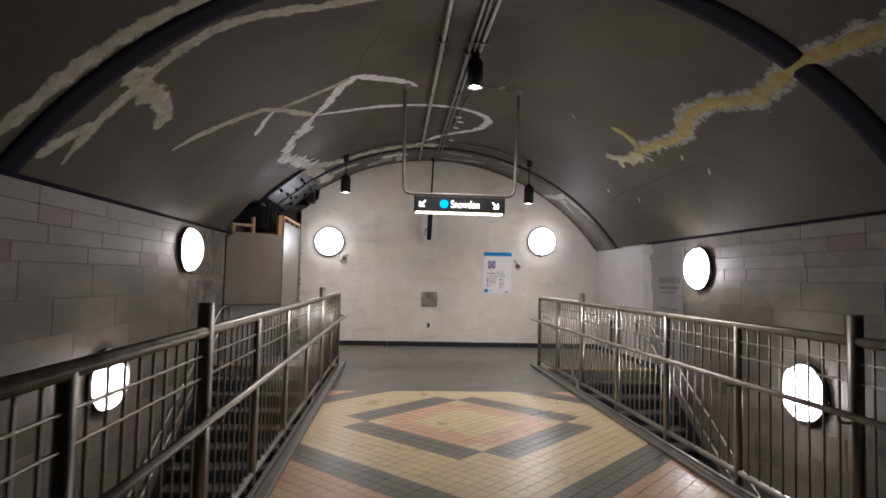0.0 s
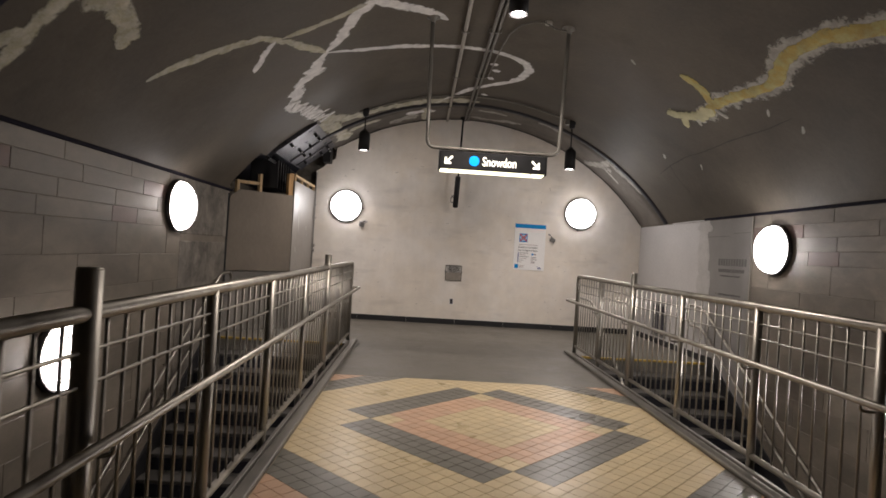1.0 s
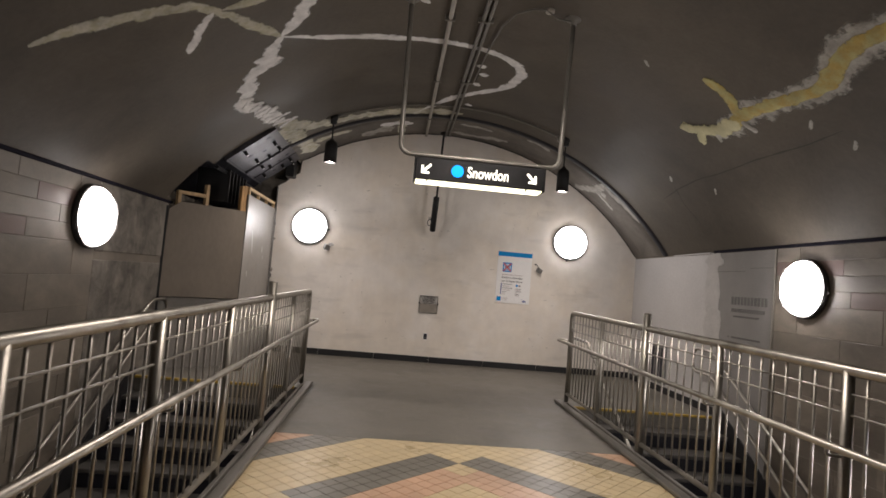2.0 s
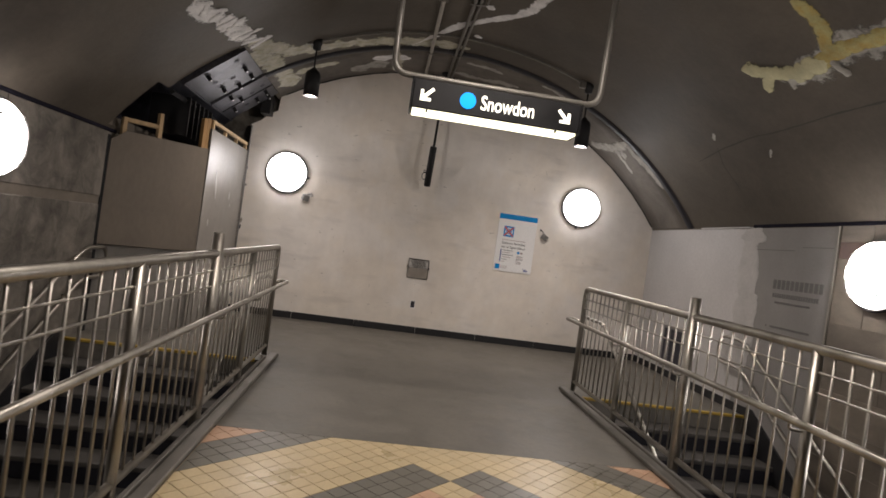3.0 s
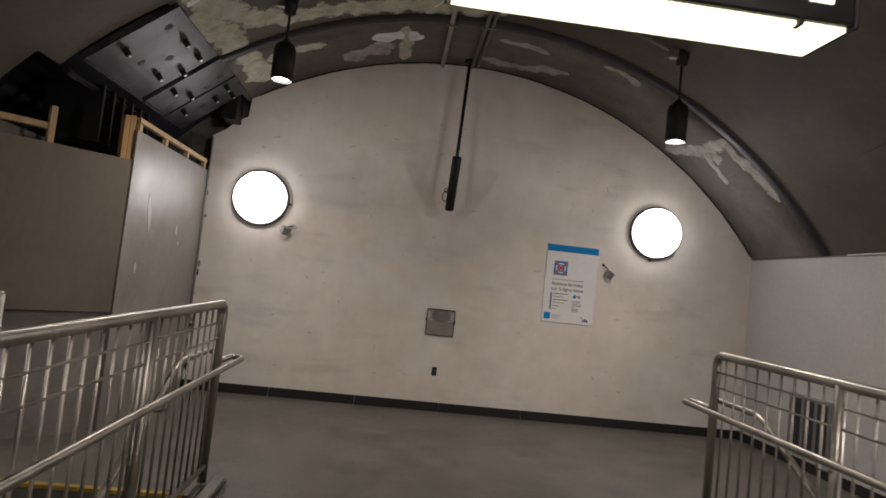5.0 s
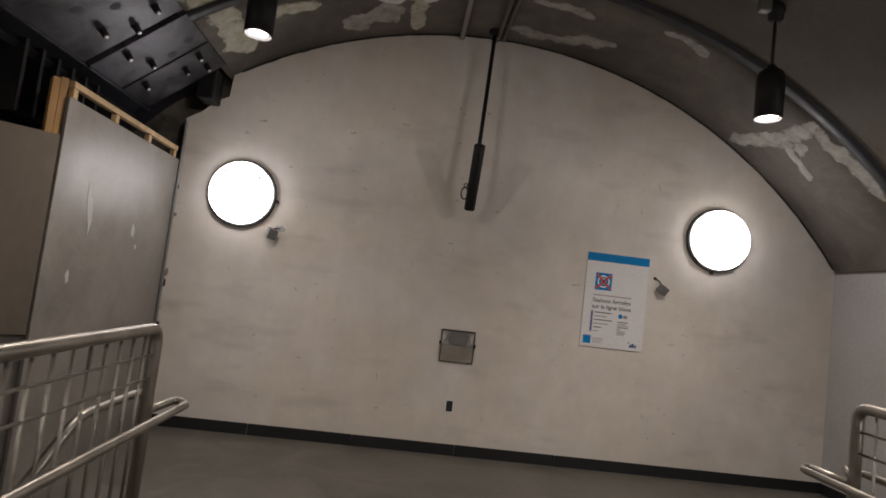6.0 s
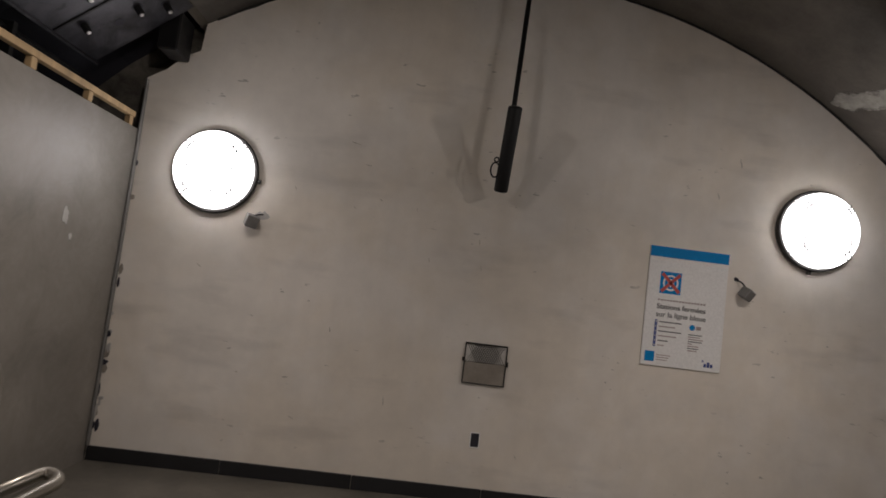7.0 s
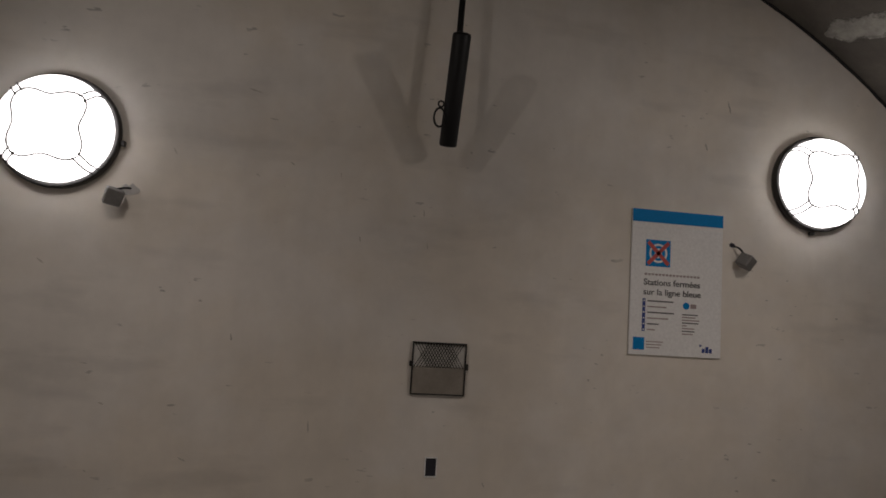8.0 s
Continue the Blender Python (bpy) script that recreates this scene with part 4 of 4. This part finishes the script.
liner(8.0, 8.93, "perforated dark steel liner plate exposed in the vault", ((0.79, 0.2), (0.82, 0.48), (0.82, 0.8), (0.57, 0.62), (0.57, 0.9), (0.32, 0.17), (0.32, 0.47), (0.34, 0.76)), False)
liner(8.98, 9.92, "perforated dark steel liner plate exposed in the vault", ((0.85, 0.35), (0.83, 0.6), (0.82, 0.82), (0.63, 0.42), (0.62, 0.7), (0.42, 0.35), (0.42, 0.75), (0.32, 0.1), (0.2, 0.6)), True)
g = thing("steel_ribs", (-3.2, 8.3, 2.4), "row of black steel ribs in the broken opening", "ribs")
for i in range(6):
    y = 8.42 + i * 0.16
    a, b = on_vault(-52.5, y, 0.03), on_vault(-43.5, y, 0.0)
    part("rib", slab((a.x, y), (b.x, y), a.z + 0.02, b.z - 0.06, 0.03), BLACK, g)
part("angle_bar", tube([on_vault(-45, 8.0, 0.03), on_vault(-45, 9.9, 0.03)], 0.03, 4), BLACK, g)
part("angle_bar", box(-2.56, -2.42, 9.95, 10.18, 2.86, 3.14, 0.01), BLACK, g)

# ---- hoarding around the corner of the landing ----
A, B = Vector((-3.495, 7.80)), Vector((-2.715, 8.48))
g = thing("hoarding", (-3.0, 8.6, 0), "grey painted plywood hoarding on a bare pine frame in the corner", "hoarding")
span = (B - A).length
HM = Matrix.Translation((A.x, A.y, 0)) @ Matrix.Rotation(math.atan2(B.y - A.y, B.x - A.x), 4, "Z")


def set_in(bm):
    bmesh.ops.transform(bm, matrix=HM, verts=bm.verts[:])
    return bm


part("front_panel", set_in(plate([(0.01, 0.90), (span - 0.01, 0.90), (span - 0.01, 2.09), (0.16, 2.09), (0.02, 1.98)], -0.012, 0.006)), HOARD, g)
part("lower_panel", set_in(box(0.0, span, 0.03, 0.05, 0.0, 0.89)), HOARD_SIDE, g, "paler grey lower panel")
part("edge_strip", set_in(box(-0.015, 0.012, -0.016, 0.01, -0.1, 2.02)), BLACK, g)
part("stud", set_in(box(0.12, 0.16, 0.01, 0.09, 1.9, 2.235, 0.003)), LUMBER, g)
part("stud", set_in(box(0.47, 0.51, 0.01, 0.09, 2.0, 2.36, 0.003)), LUMBER, g)
part("cross_bar", set_in(box(0.1605, 0.4695, 0.02, 0.08, 2.19, 2.235, 0.003)), LUMBER, g)
# the orange of both posts is bounced light painted into the pine
part("corner_post", set_in(box(span - 0.09, span - 0.05, 0.008, 0.09, 0.93, 2.43, 0.003)), LUMBER_LIT, g)
part("corner_post", set_in(box(span - 0.049, span - 0.008, 0.012, 0.1, 0.93, 2.44, 0.003)), LUMBER_LIT, g)
side_panel = part("side_panel", box(-2.722, -2.702, 8.476, 10.17, 0.0, 2.33, 0.002), HOARD_SIDE, g, "pale scuffed grey side panel")
part("top_plate", box(-2.745, -2.700, 8.50, 10.11, 2.395, 2.435, 0.003), LUMBER, g)
for y in (8.51, 9.03, 9.55, 10.05):
    part("block", box(-2.742, -2.704, y, y + 0.045, 2.332, 2.394, 0.003), LUMBER, g)
for q, (y, z, ry, rz, lean) in enumerate(((8.88, 1.72, 0.035, 0.15, 0.25), (9.52, 1.62, 0.03, 0.05, 0.1), (9.60, 1.50, 0.015, 0.02, 0.0), (8.75, 1.25, 0.02, 0.04, 0.1))):
    bm = bmesh.new()
    ring, back = [], []
    for i in range(20):
        a = 2 * math.pi * i / 20
        k = 1 + 0.6 * noise.noise((math.cos(a) * 2, math.sin(a) * 2, q * 3.3))
        v = (y + ry * k * math.cos(a) - lean * rz * math.sin(a), z + rz * k * math.sin(a))
        ring.append(bm.verts.new((-2.7005, *v)))
        back.append(bm.verts.new((-2.7035, *v)))
    bm.faces.new(ring), bm.faces.new(back[::-1])
    for i in range(20):
        bm.faces.new((ring[i], back[i], back[(i + 1) % 20], ring[(i + 1) % 20]))
    part("scuff", bm, COMPOUND, side_panel, "pale scraped scuff")
part("corner_bead", box(-2.70, -2.685, 10.165, 10.198, 0.1, 2.70, 0.004), GREY_BOX, g)


# ---- side wall boards ----
def smear(name, cy, cz, ry, rz, x, side, seed, mat, label):
    rng = random.Random(seed)
    n = 46
    bm = bmesh.new()
    ring, core = [], []
    for i in range(n):
        a = 2 * math.pi * i / n
        k = 1 + 0.28 * noise.noise((math.cos(a) * 1.6 + seed, math.sin(a) * 1.6, 0.3)) + 0.16 * noise.noise((math.cos(a) * 5, math.sin(a) * 5, seed)) + 0.05 * (rng.random() - 0.5)
        ring.append(bm.verts.new((x, cy + ry * k * math.cos(a), cz + rz * k * math.sin(a))))
        core.append(bm.verts.new((x - side * 0.003, cy + 0.9 * ry * k * math.cos(a), cz + 0.9 * rz * k * math.sin(a))))
    for i in range(n):
        j = (i + 1) % n
        bm.faces.new((ring[i], ring[j], core[j], core[i]))
    bm.faces.new(core)
    return solo(name, bm, mat, label, "patch", "structure")


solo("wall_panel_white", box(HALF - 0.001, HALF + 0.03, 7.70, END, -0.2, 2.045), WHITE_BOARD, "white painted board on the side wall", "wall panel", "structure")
board = solo("wall_panel_grey", box(HALF - 0.001, HALF + 0.03, 6.47, 7.698, -1.6, 2.045), CEMENT_BOARD, "unpainted grey cement board with faded print", "wall panel", "structure")
solo("trim_edge", box(HALF - 0.012, HALF + 0.01, 6.445, 6.468, -1.6, 2.05, 0.003), STEEL, "bright metal edge strip on the side wall", "trim", "structure")
solo("trim_light_gap", box(HALF - 0.03, HALF - 0.002, 7.75, 8.75, 2.048, 2.062), WHITE_BOARD, "white strip along the head of the board", "trim", "structure")
for q, (cy, cz, ry, rz) in enumerate(((7.72, 1.55, 0.17, 0.36), (7.66, 0.95, 0.22, 0.42), (7.70, 1.95, 0.2, 0.12), (7.62, 1.2, 0.16, 0.2), (7.70, 0.45, 0.2, 0.3))):
    smear("trim_compound", cy, cz, ry, rz, HALF - 0.002 - 0.0008 * q, 1, 31 + q, COMPOUND, "smeared white joint compound on the board")
for y0, y1, z0, z1 in ((6.56, 7.27, 1.405, 1.50), (6.60, 7.25, 1.315, 1.36), (6.70, 7.2, 1.255, 1.275), (6.66, 7.22, 1.0, 1.022), (7.27, 7.29, 1.0, 1.022)):
    n = max(1, int((y1 - y0) / (0.6 * (z1 - z0) + 0.006)))
    for k in range(n):
        w = (y1 - y0) / n
        part("print_bar", box(HALF - 0.0035, HALF - 0.0008, y0 + k * w, y0 + (k + 0.72) * w, z0, z1), PRINT, board)
for y0, y1, z0, z1 in ((7.0, 7.695, 1.805, 1.812), (6.5, 6.9, 1.84, 1.846)):
    part("cut_line", box(HALF - 0.0035, HALF - 0.0008, y0, y1, z0, z1), PRINT, board)

g = thing("wall_grille", (HALF, 9.1, 0.14), "low grey wall grille with the shade of three upright slots painted on", "grille")
part("frame", box(HALF - 0.02, HALF - 0.002, 8.82, 9.38, 0.13, 0.70, 0.004), GREY_BOX, g)
# slot shade is a dark plate on the solid frame
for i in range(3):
    part("slot", box(HALF - 0.024, HALF - 0.0195, 8.86 + i * 0.172, 8.985 + i * 0.172, 0.17, 0.66), CAVITY_SHADE, g)

solo("wall_panel_concrete", box(-HALF - 0.03, -HALF + 0.004, 6.22, 7.93, 1.385, 2.05, 0.006), CONCRETE, "stained bare concrete panel on the side wall", "wall panel", "structure")
solo("wall_panel_concrete_low", box(-HALF - 0.03, -HALF + 0.002, 6.22, 7.93, -1.6, 1.30, 0.006), CONCRETE, "stained bare concrete panel on the side wall", "wall panel", "structure")
solo("wall_panel_band", box(-HALF - 0.03, -HALF - 0.008, 6.22, 7.93, 1.305, 1.38), CONCRETE, "concrete band between two panels", "wall panel", "structure")
for side in (-1, 1):
    x0, x1 = side * (HALF + 0.02), side * (HALF - 0.016)
    tagged(new("trim_spring", mesh_of(box(min(x0, x1), max(x0, x1), BACK, 7.7 if side > 0 else 7.93, 2.052, 2.085, 0.004), "trim_spring", SEAM_FLAT)), "black gap strip where the vault meets the wall", "trim", "", "structure")

# ---- things on the end wall ----
F = END - 0.014
g = thing("poster", (1.38, END, 1.105), "white notice board with a blue head band about closed stations", "poster")
part("board", box(1.085, 1.675, F, END - 0.001, 1.105, 1.975, 0.002), PAPER, g)
part("head_band", box(1.086, 1.674, F - 0.002, F - 0.0002, 1.898, 1.974), BLUE, g, "blue band")
part("pictogram", box(1.176, 1.332, F - 0.002, F - 0.0002, 1.632, 1.792), BLUE, g, "blue square crossed out in red")
rings = bmesh.new()
for i in range(32):
    a, b = 2 * math.pi * i / 32, 2 * math.pi * (i + 1) / 32
    q = [(1.254 + r * math.cos(t), F - 0.0028, 1.712 + r * math.sin(t)) for r, t in ((0.045, a), (0.058, a), (0.058, b), (0.045, b))]
    rings.faces.new([rings.verts.new(v) for v in q])
part("white_ring", rings, PAPER, g)
part("white_mark", plate([(1.254 + dx, 1.712 + dz) for dx, dz in ((-0.007, 0.03), (0.007, 0.03), (0.007, -0.005), (0.022, 0.008), (0.022, -0.008), (0.0, -0.032), (-0.022, -0.008), (-0.022, 0.008), (-0.007, -0.005))], F - 0.0032, F - 0.002), PAPER, g)
for s in (-1, 1):
    part("red_stroke", plate([(1.254 + s * px, 1.712 + pz) for px, pz in ((-0.074, 0.058), (-0.058, 0.074), (0.074, -0.058), (0.058, -0.074))], F - 0.0042, F - 0.003), RED, g)
bm = bmesh.new()
for k in range(16):
    box(1.172 + k * 0.0225, 1.172 + k * 0.0225 + 0.015, F - 0.0018, F - 0.0002, 1.578, 1.590, bm=bm)
part("faint_line", bm, FADED, g)
lettering("Stations ferm\u00e9es", 0.052, 1.168, 1.520, F - 0.0016, INK, g, "title_line", "", 0.362)
lettering("sur la ligne bleue", 0.052, 1.168, 1.462, F - 0.0016, INK, g, "title_line", "", 0.368)
part("route_strip", box(1.164, 1.182, F - 0.002, F - 0.0002, 1.245, 1.438), NAVY, g)
for k in range(6):
    z = 1.425 - k * 0.034
    part("stop_dot", box(1.169, 1.177, F - 0.003, F - 0.0019, z - 0.004, z + 0.004), PAPER, g)
    part("text_bar", box(1.196, 1.196 + (0.165, 0.12, 0.17, 0.135, 0.075, 0.05)[k], F - 0.0018, F - 0.0002, z - 0.004, z + 0.004), FADED if k % 2 else INK, g)
disc = [(1.443 + 0.021 * math.cos(2 * math.pi * i / 24), 1.408 + 0.021 * math.sin(2 * math.pi * i / 24)) for i in range(24)]
part("round_mark", plate(disc, F - 0.002, F - 0.0002), BLUE, g)
part("text_bar", box(1.472, 1.508, F - 0.0018, F - 0.0002, 1.394, 1.420), FADED, g)
for k in range(8):
    part("text_bar", box(1.42, 1.42 + (0.10, 0.085, 0.11, 0.105, 0.03, 0.08, 0.08, 0.07)[k], F - 0.0018, F - 0.0002, 1.352 - k * 0.0165, 1.359 - k * 0.0165), FADED if k % 3 else INK, g)
part("blue_square", box(1.112, 1.182, F - 0.002, F - 0.0002, 1.135, 1.208), BLUE, g)
for k in range(3):
    part("text_bar", box(1.196, 1.30 - 0.01 * k, F - 0.0018, F - 0.0002, 1.182 - k * 0.017, 1.188 - k * 0.017), FADED, g)
for k in range(3):
    part("logo_bar", box(1.552 + k * 0.023, 1.570 + k * 0.023, F - 0.0018, F - 0.0002, 1.135, 1.160 + (0.012 if k == 1 else 0)), NAVY, g)
part("logo_tip", plate([(1.535, 1.185), (1.553, 1.178), (1.538, 1.168)], F - 0.0018, F - 0.0002), NAVY, g)

g = thing("wall_vent", (-0.03, END, 0.82), "small metal wall vent, mesh above a plain plate", "vent")
x0, x1, z0, z1 = -0.185, 0.122, 0.822, 1.112
for a in ((x0, x1, z1 - 0.010, z1), (x0, x1, z0, z0 + 0.006), (x0, x0 + 0.008, z0 + 0.0065, z1 - 0.0105), (x1 - 0.008, x1, z0 + 0.0065, z1 - 0.0105)):
    part("frame", box(a[0], a[1], END - 0.018, END - 0.001, a[2], a[3], 0.002), RIM, g)
part("lower_plate", box(x0 + 0.008, x1 - 0.008, END - 0.010, END - 0.002, z0 + 0.0065, z1 - 0.135), VENT_PLATE, g, "plain grey-brown plate")
part("back_plate", box(x0 + 0.008, x1 - 0.008, END - 0.006, END - 0.002, z1 - 0.1345, z1 - 0.0105), VENT_BACK, g)
bm = bmesh.new()
zl, zh, xl, xh = z1 - 0.14, z1 - 0.0105, x0 + 0.009, x1 - 0.009
for s in (-1, 1):
    k = xl - (zh - zl)
    while k < xh + (zh - zl):
        pts = []
        for f in (0.0, 1.0):
            z = zl + f * (zh - zl)
            x = k + s * f * (zh - zl) * 0.6
            pts.append((x, z))
        (xa, za), (xb, zb) = pts
        if xl <= xa <= xh and xl <= xb <= xh:
            d = 0.0022
            bm.faces.new([bm.verts.new(v) for v in ((xa - d, END - 0.0125, za), (xa + d, END - 0.0125, za), (xb + d, END - 0.0125, zb), (xb - d, END - 0.0125, zb))])
        k += 0.0165
part("mesh_screen", bm, RIM, g)
part("clip", box(x1 - 0.002, x1 + 0.012, END - 0.02, END - 0.001, 0.965, 1.0, 0.003), RIM, g)
part("clip", box(x0 - 0.012, x0 + 0.002, END - 0.02, END - 0.001, 0.975, 1.005, 0.003), RIM, g)

g = thing("outlet_box", (-0.04, END, 0.38), "small electrical box with the shade of its hole painted dark", "outlet")
for a in ((-0.075, -0.005, 0.478, 0.484), (-0.075, -0.005, 0.376, 0.382), (-0.075, -0.069, 0.382, 0.478), (-0.011, -0.005, 0.382, 0.478)):
    part("rim", box(a[0], a[1], END - 0.006, END - 0.0005, a[2], a[3]), PAPER, g)
# dark plate stands for the shade inside the box
part("hole", box(-0.0685, -0.0115, END - 0.003, END - 0.0005, 0.3825, 0.4775), CAVITY_SHADE, g)


def junction_box(x, z, size, spin, cord, label):
    g = thing("junction_box", (x, END, z), label, "junction box", "loose junction boxes")
    bm = box(-size / 2, size / 2, -size / 2, size / 2, -size / 2, size / 2, 0.006)
    bmesh.ops.transform(bm, matrix=Matrix.Translation((x, END - size * 0.75, z)) @ Matrix.Rotation(radians(spin), 4, "Y") @ Matrix.Rotation(radians(28), 4, "Z") @ Matrix.Rotation(radians(12), 4, "X"), verts=bm.verts[:])
    b = part("box", bm, GREY_BOX, g)
    part("cord", tube(bend([(x + cord[0], END + 0.01, z + cord[1]), (x + cord[0] * 0.7, END - 0.04, z + cord[1] * 0.9), (x, END - size * 0.75, z + size * 0.4)], 0.03), 0.006, 6), BLACK, g, smooth=True)
    return g


junction_box(-1.80, 1.775, 0.085, 12, (0.06, 0.06), "grey metal junction box hanging loose below a wall lamp")
junction_box(1.80, 1.70, 0.078, 25, (-0.05, 0.095), "grey metal junction box hanging by its cord")
for q, (x, z, rx, rz, mat) in enumerate(((-1.745, 1.825, 0.05, 0.03, COMPOUND), (1.745, 1.80, 0.018, 0.014, CAVITY_SHADE))):
    ring = [(x + rx * (1 + 0.5 * noise.noise((i * 1.3, q, 2.1))) * math.cos(2 * math.pi * i / 18), z + rz * (1 + 0.5 * noise.noise((i * 1.1, q, 5.1))) * math.sin(2 * math.pi * i / 18)) for i in range(18)]
    solo("trim_patch", plate(ring, END - 0.003, END - 0.0005), mat, "torn plaster round a cable hole", "patch", "structure")


# ---- masonry blocks of the side walls ----
COURSES = [0.15, 0.15, 0.15, 0.15] + [0.295] * 18


def masonry(wall, side, y_end, seed):
    rng = random.Random(seed)
    cache = {}
    rest = {0: ([], []), 1: ([], [])}
    z = 2.05
    for row, h in enumerate(COURSES):
        z0, z1 = z - h + 0.004, z
        z -= h
        y = y_end
        first_cut = (0.36, 0.95, 0.62, 1.05)[row % 4]
        k = 0
        while y > BACK:
            accent = row in (1, 3) and (k + row) % 3 == 1
            length = first_cut if k == 0 else (0.46 if accent else (1.05 if row > 3 else rng.choice((0.85, 1.05))))
            y0 = max(y - length + 0.005, BACK)
            tone = 1 if accent else 0
            if y > 1.2 and z1 > -2.4:
                key = (round(y - y0, 3), round(h, 3), tone)
                if key not in cache:
                    bm = box(-0.016, 0.016, 0, y - y0, 0, z1 - z0, 0.002)
                    cache[key] = mesh_of(bm, "block", BLOCK_PINK if tone else BLOCK)
                piece("block", cache[key], wall, (side * (HALF + 0.016), y0, z0))
            else:
                vs, fs = rest[tone]
                n = len(vs)
                xa, xb = side * HALF, side * (HALF + 0.03)
                vs += [(xx, yy, zz) for xx in (xa, xb) for yy in (y0, y) for zz in (z0, z1)]
                fs += [(n + a, n + b, n + c, n + d) for a, b, c, d in ((0, 1, 3, 2), (4, 6, 7, 5), (0, 4, 5, 1), (2, 3, 7, 6), (0, 2, 6, 4), (1, 5, 7, 3))]
            y -= length
            k += 1
    for tone, (vs, fs) in rest.items():
        if not vs:
            continue
        me = bpy.data.meshes.new("block_field")
        me.from_pydata(vs, [], fs)
        me.materials.append(BLOCK_PINK if tone else BLOCK)
        tagged(hang(new("block_field", me), wall), kind="stuff")


masonry(wall_east, 1, 6.44, 5)
masonry(wall_west, -1, 6.215, 6)


# ---- floor tiles of the bridge, laid on the diagonal ----
PITCH, MID = 0.1, 3.955


def tone_at(u, v):
    a, b = max(abs(u), abs(v)), min(abs(u), abs(v))
    if a < 0.7:
        return "pink" if a > 0.38 and b < 0.5 else "cream"
    if a < 1.0:
        return "grey" if b < 0.7 else "cream"
    if a < 1.6:
        return "cream"
    if a < 1.9:
        return "grey"
    if a < 2.7:
        return "pink" if a < 2.3 else "cream"
    return "cream" if int(a / 0.6) % 2 else "grey"


def clip(poly, axis, limit, keep):
    out = []
    for (p, q) in zip(poly, poly[1:] + poly[:1]):
        a, b = keep * (p[axis] - limit), keep * (q[axis] - limit)
        if a <= 0:
            out.append(p)
        if a * b < 0:
            s = a / (a - b)
            out.append((p[0] + (q[0] - p[0]) * s, p[1] + (q[1] - p[1]) * s))
    return out


TONES = {"cream": TILE_CREAM, "grey": TILE_GREY, "pink": TILE_PINK}
whole = {}
for word, mat in TONES.items():
    bm = box(-PITCH / 2 + 0.0021, PITCH / 2 - 0.0021, -PITCH / 2 + 0.0021, PITCH / 2 - 0.0021, -0.0135, 0.0, 0.0012)
    bmesh.ops.transform(bm, matrix=Matrix.Rotation(radians(45), 4, "Z"), verts=bm.verts[:])
    whole[word] = mesh_of(bm, "tile", mat)
fields = {word: ([], []) for word in TONES}
rot, made = math.sqrt(0.5), 0
for i in range(-110, 60):
    for j in range(-110, 60):
        u, v = (i + 0.5) * PITCH, (j + 0.5) * PITCH
        x, y = (u - v) * rot, MID + (u + v) * rot
        if abs(x) > 1.6 or y < BACK or y > JOINT + 0.1:
            continue
        word = tone_at(u, v)
        reach = PITCH * rot
        inside = abs(x) + reach < 1.498 and y + reach < JOINT
        if inside and 2.95 < y < 4.72 and abs(x) < 1.0 and made < 300:
            piece("tile", whole[word], floor, (x, y, 0))
            made += 1
            continue
        h = (PITCH / 2 - 0.0021) * math.sqrt(2)
        poly = [(x + h, y), (x, y + h), (x - h, y), (x, y - h)]
        for axis, limit, keep in ((0, 1.498, 1), (0, -1.498, -1), (1, JOINT - 0.003, 1)):
            if poly:
                poly = clip(poly, axis, limit, keep)
        if len(poly) < 3:
            continue
        vs, fs = fields[word]
        n, k = len(vs), len(poly)
        vs += [(a, b, 0.0) for a, b in poly] + [(a, b, -0.0135) for a, b in poly]
        fs.append(tuple(range(n, n + k)))
        fs += [(n + q, n + k + q, n + k + (q + 1) % k, n + (q + 1) % k) for q in range(k)]
for word, (vs, fs) in fields.items():
    me = bpy.data.meshes.new("tile_field")
    me.from_pydata(vs, [], fs)
    me.materials.append(TONES[word])
    tagged(hang(new("tile_field", me), floor), kind="stuff")
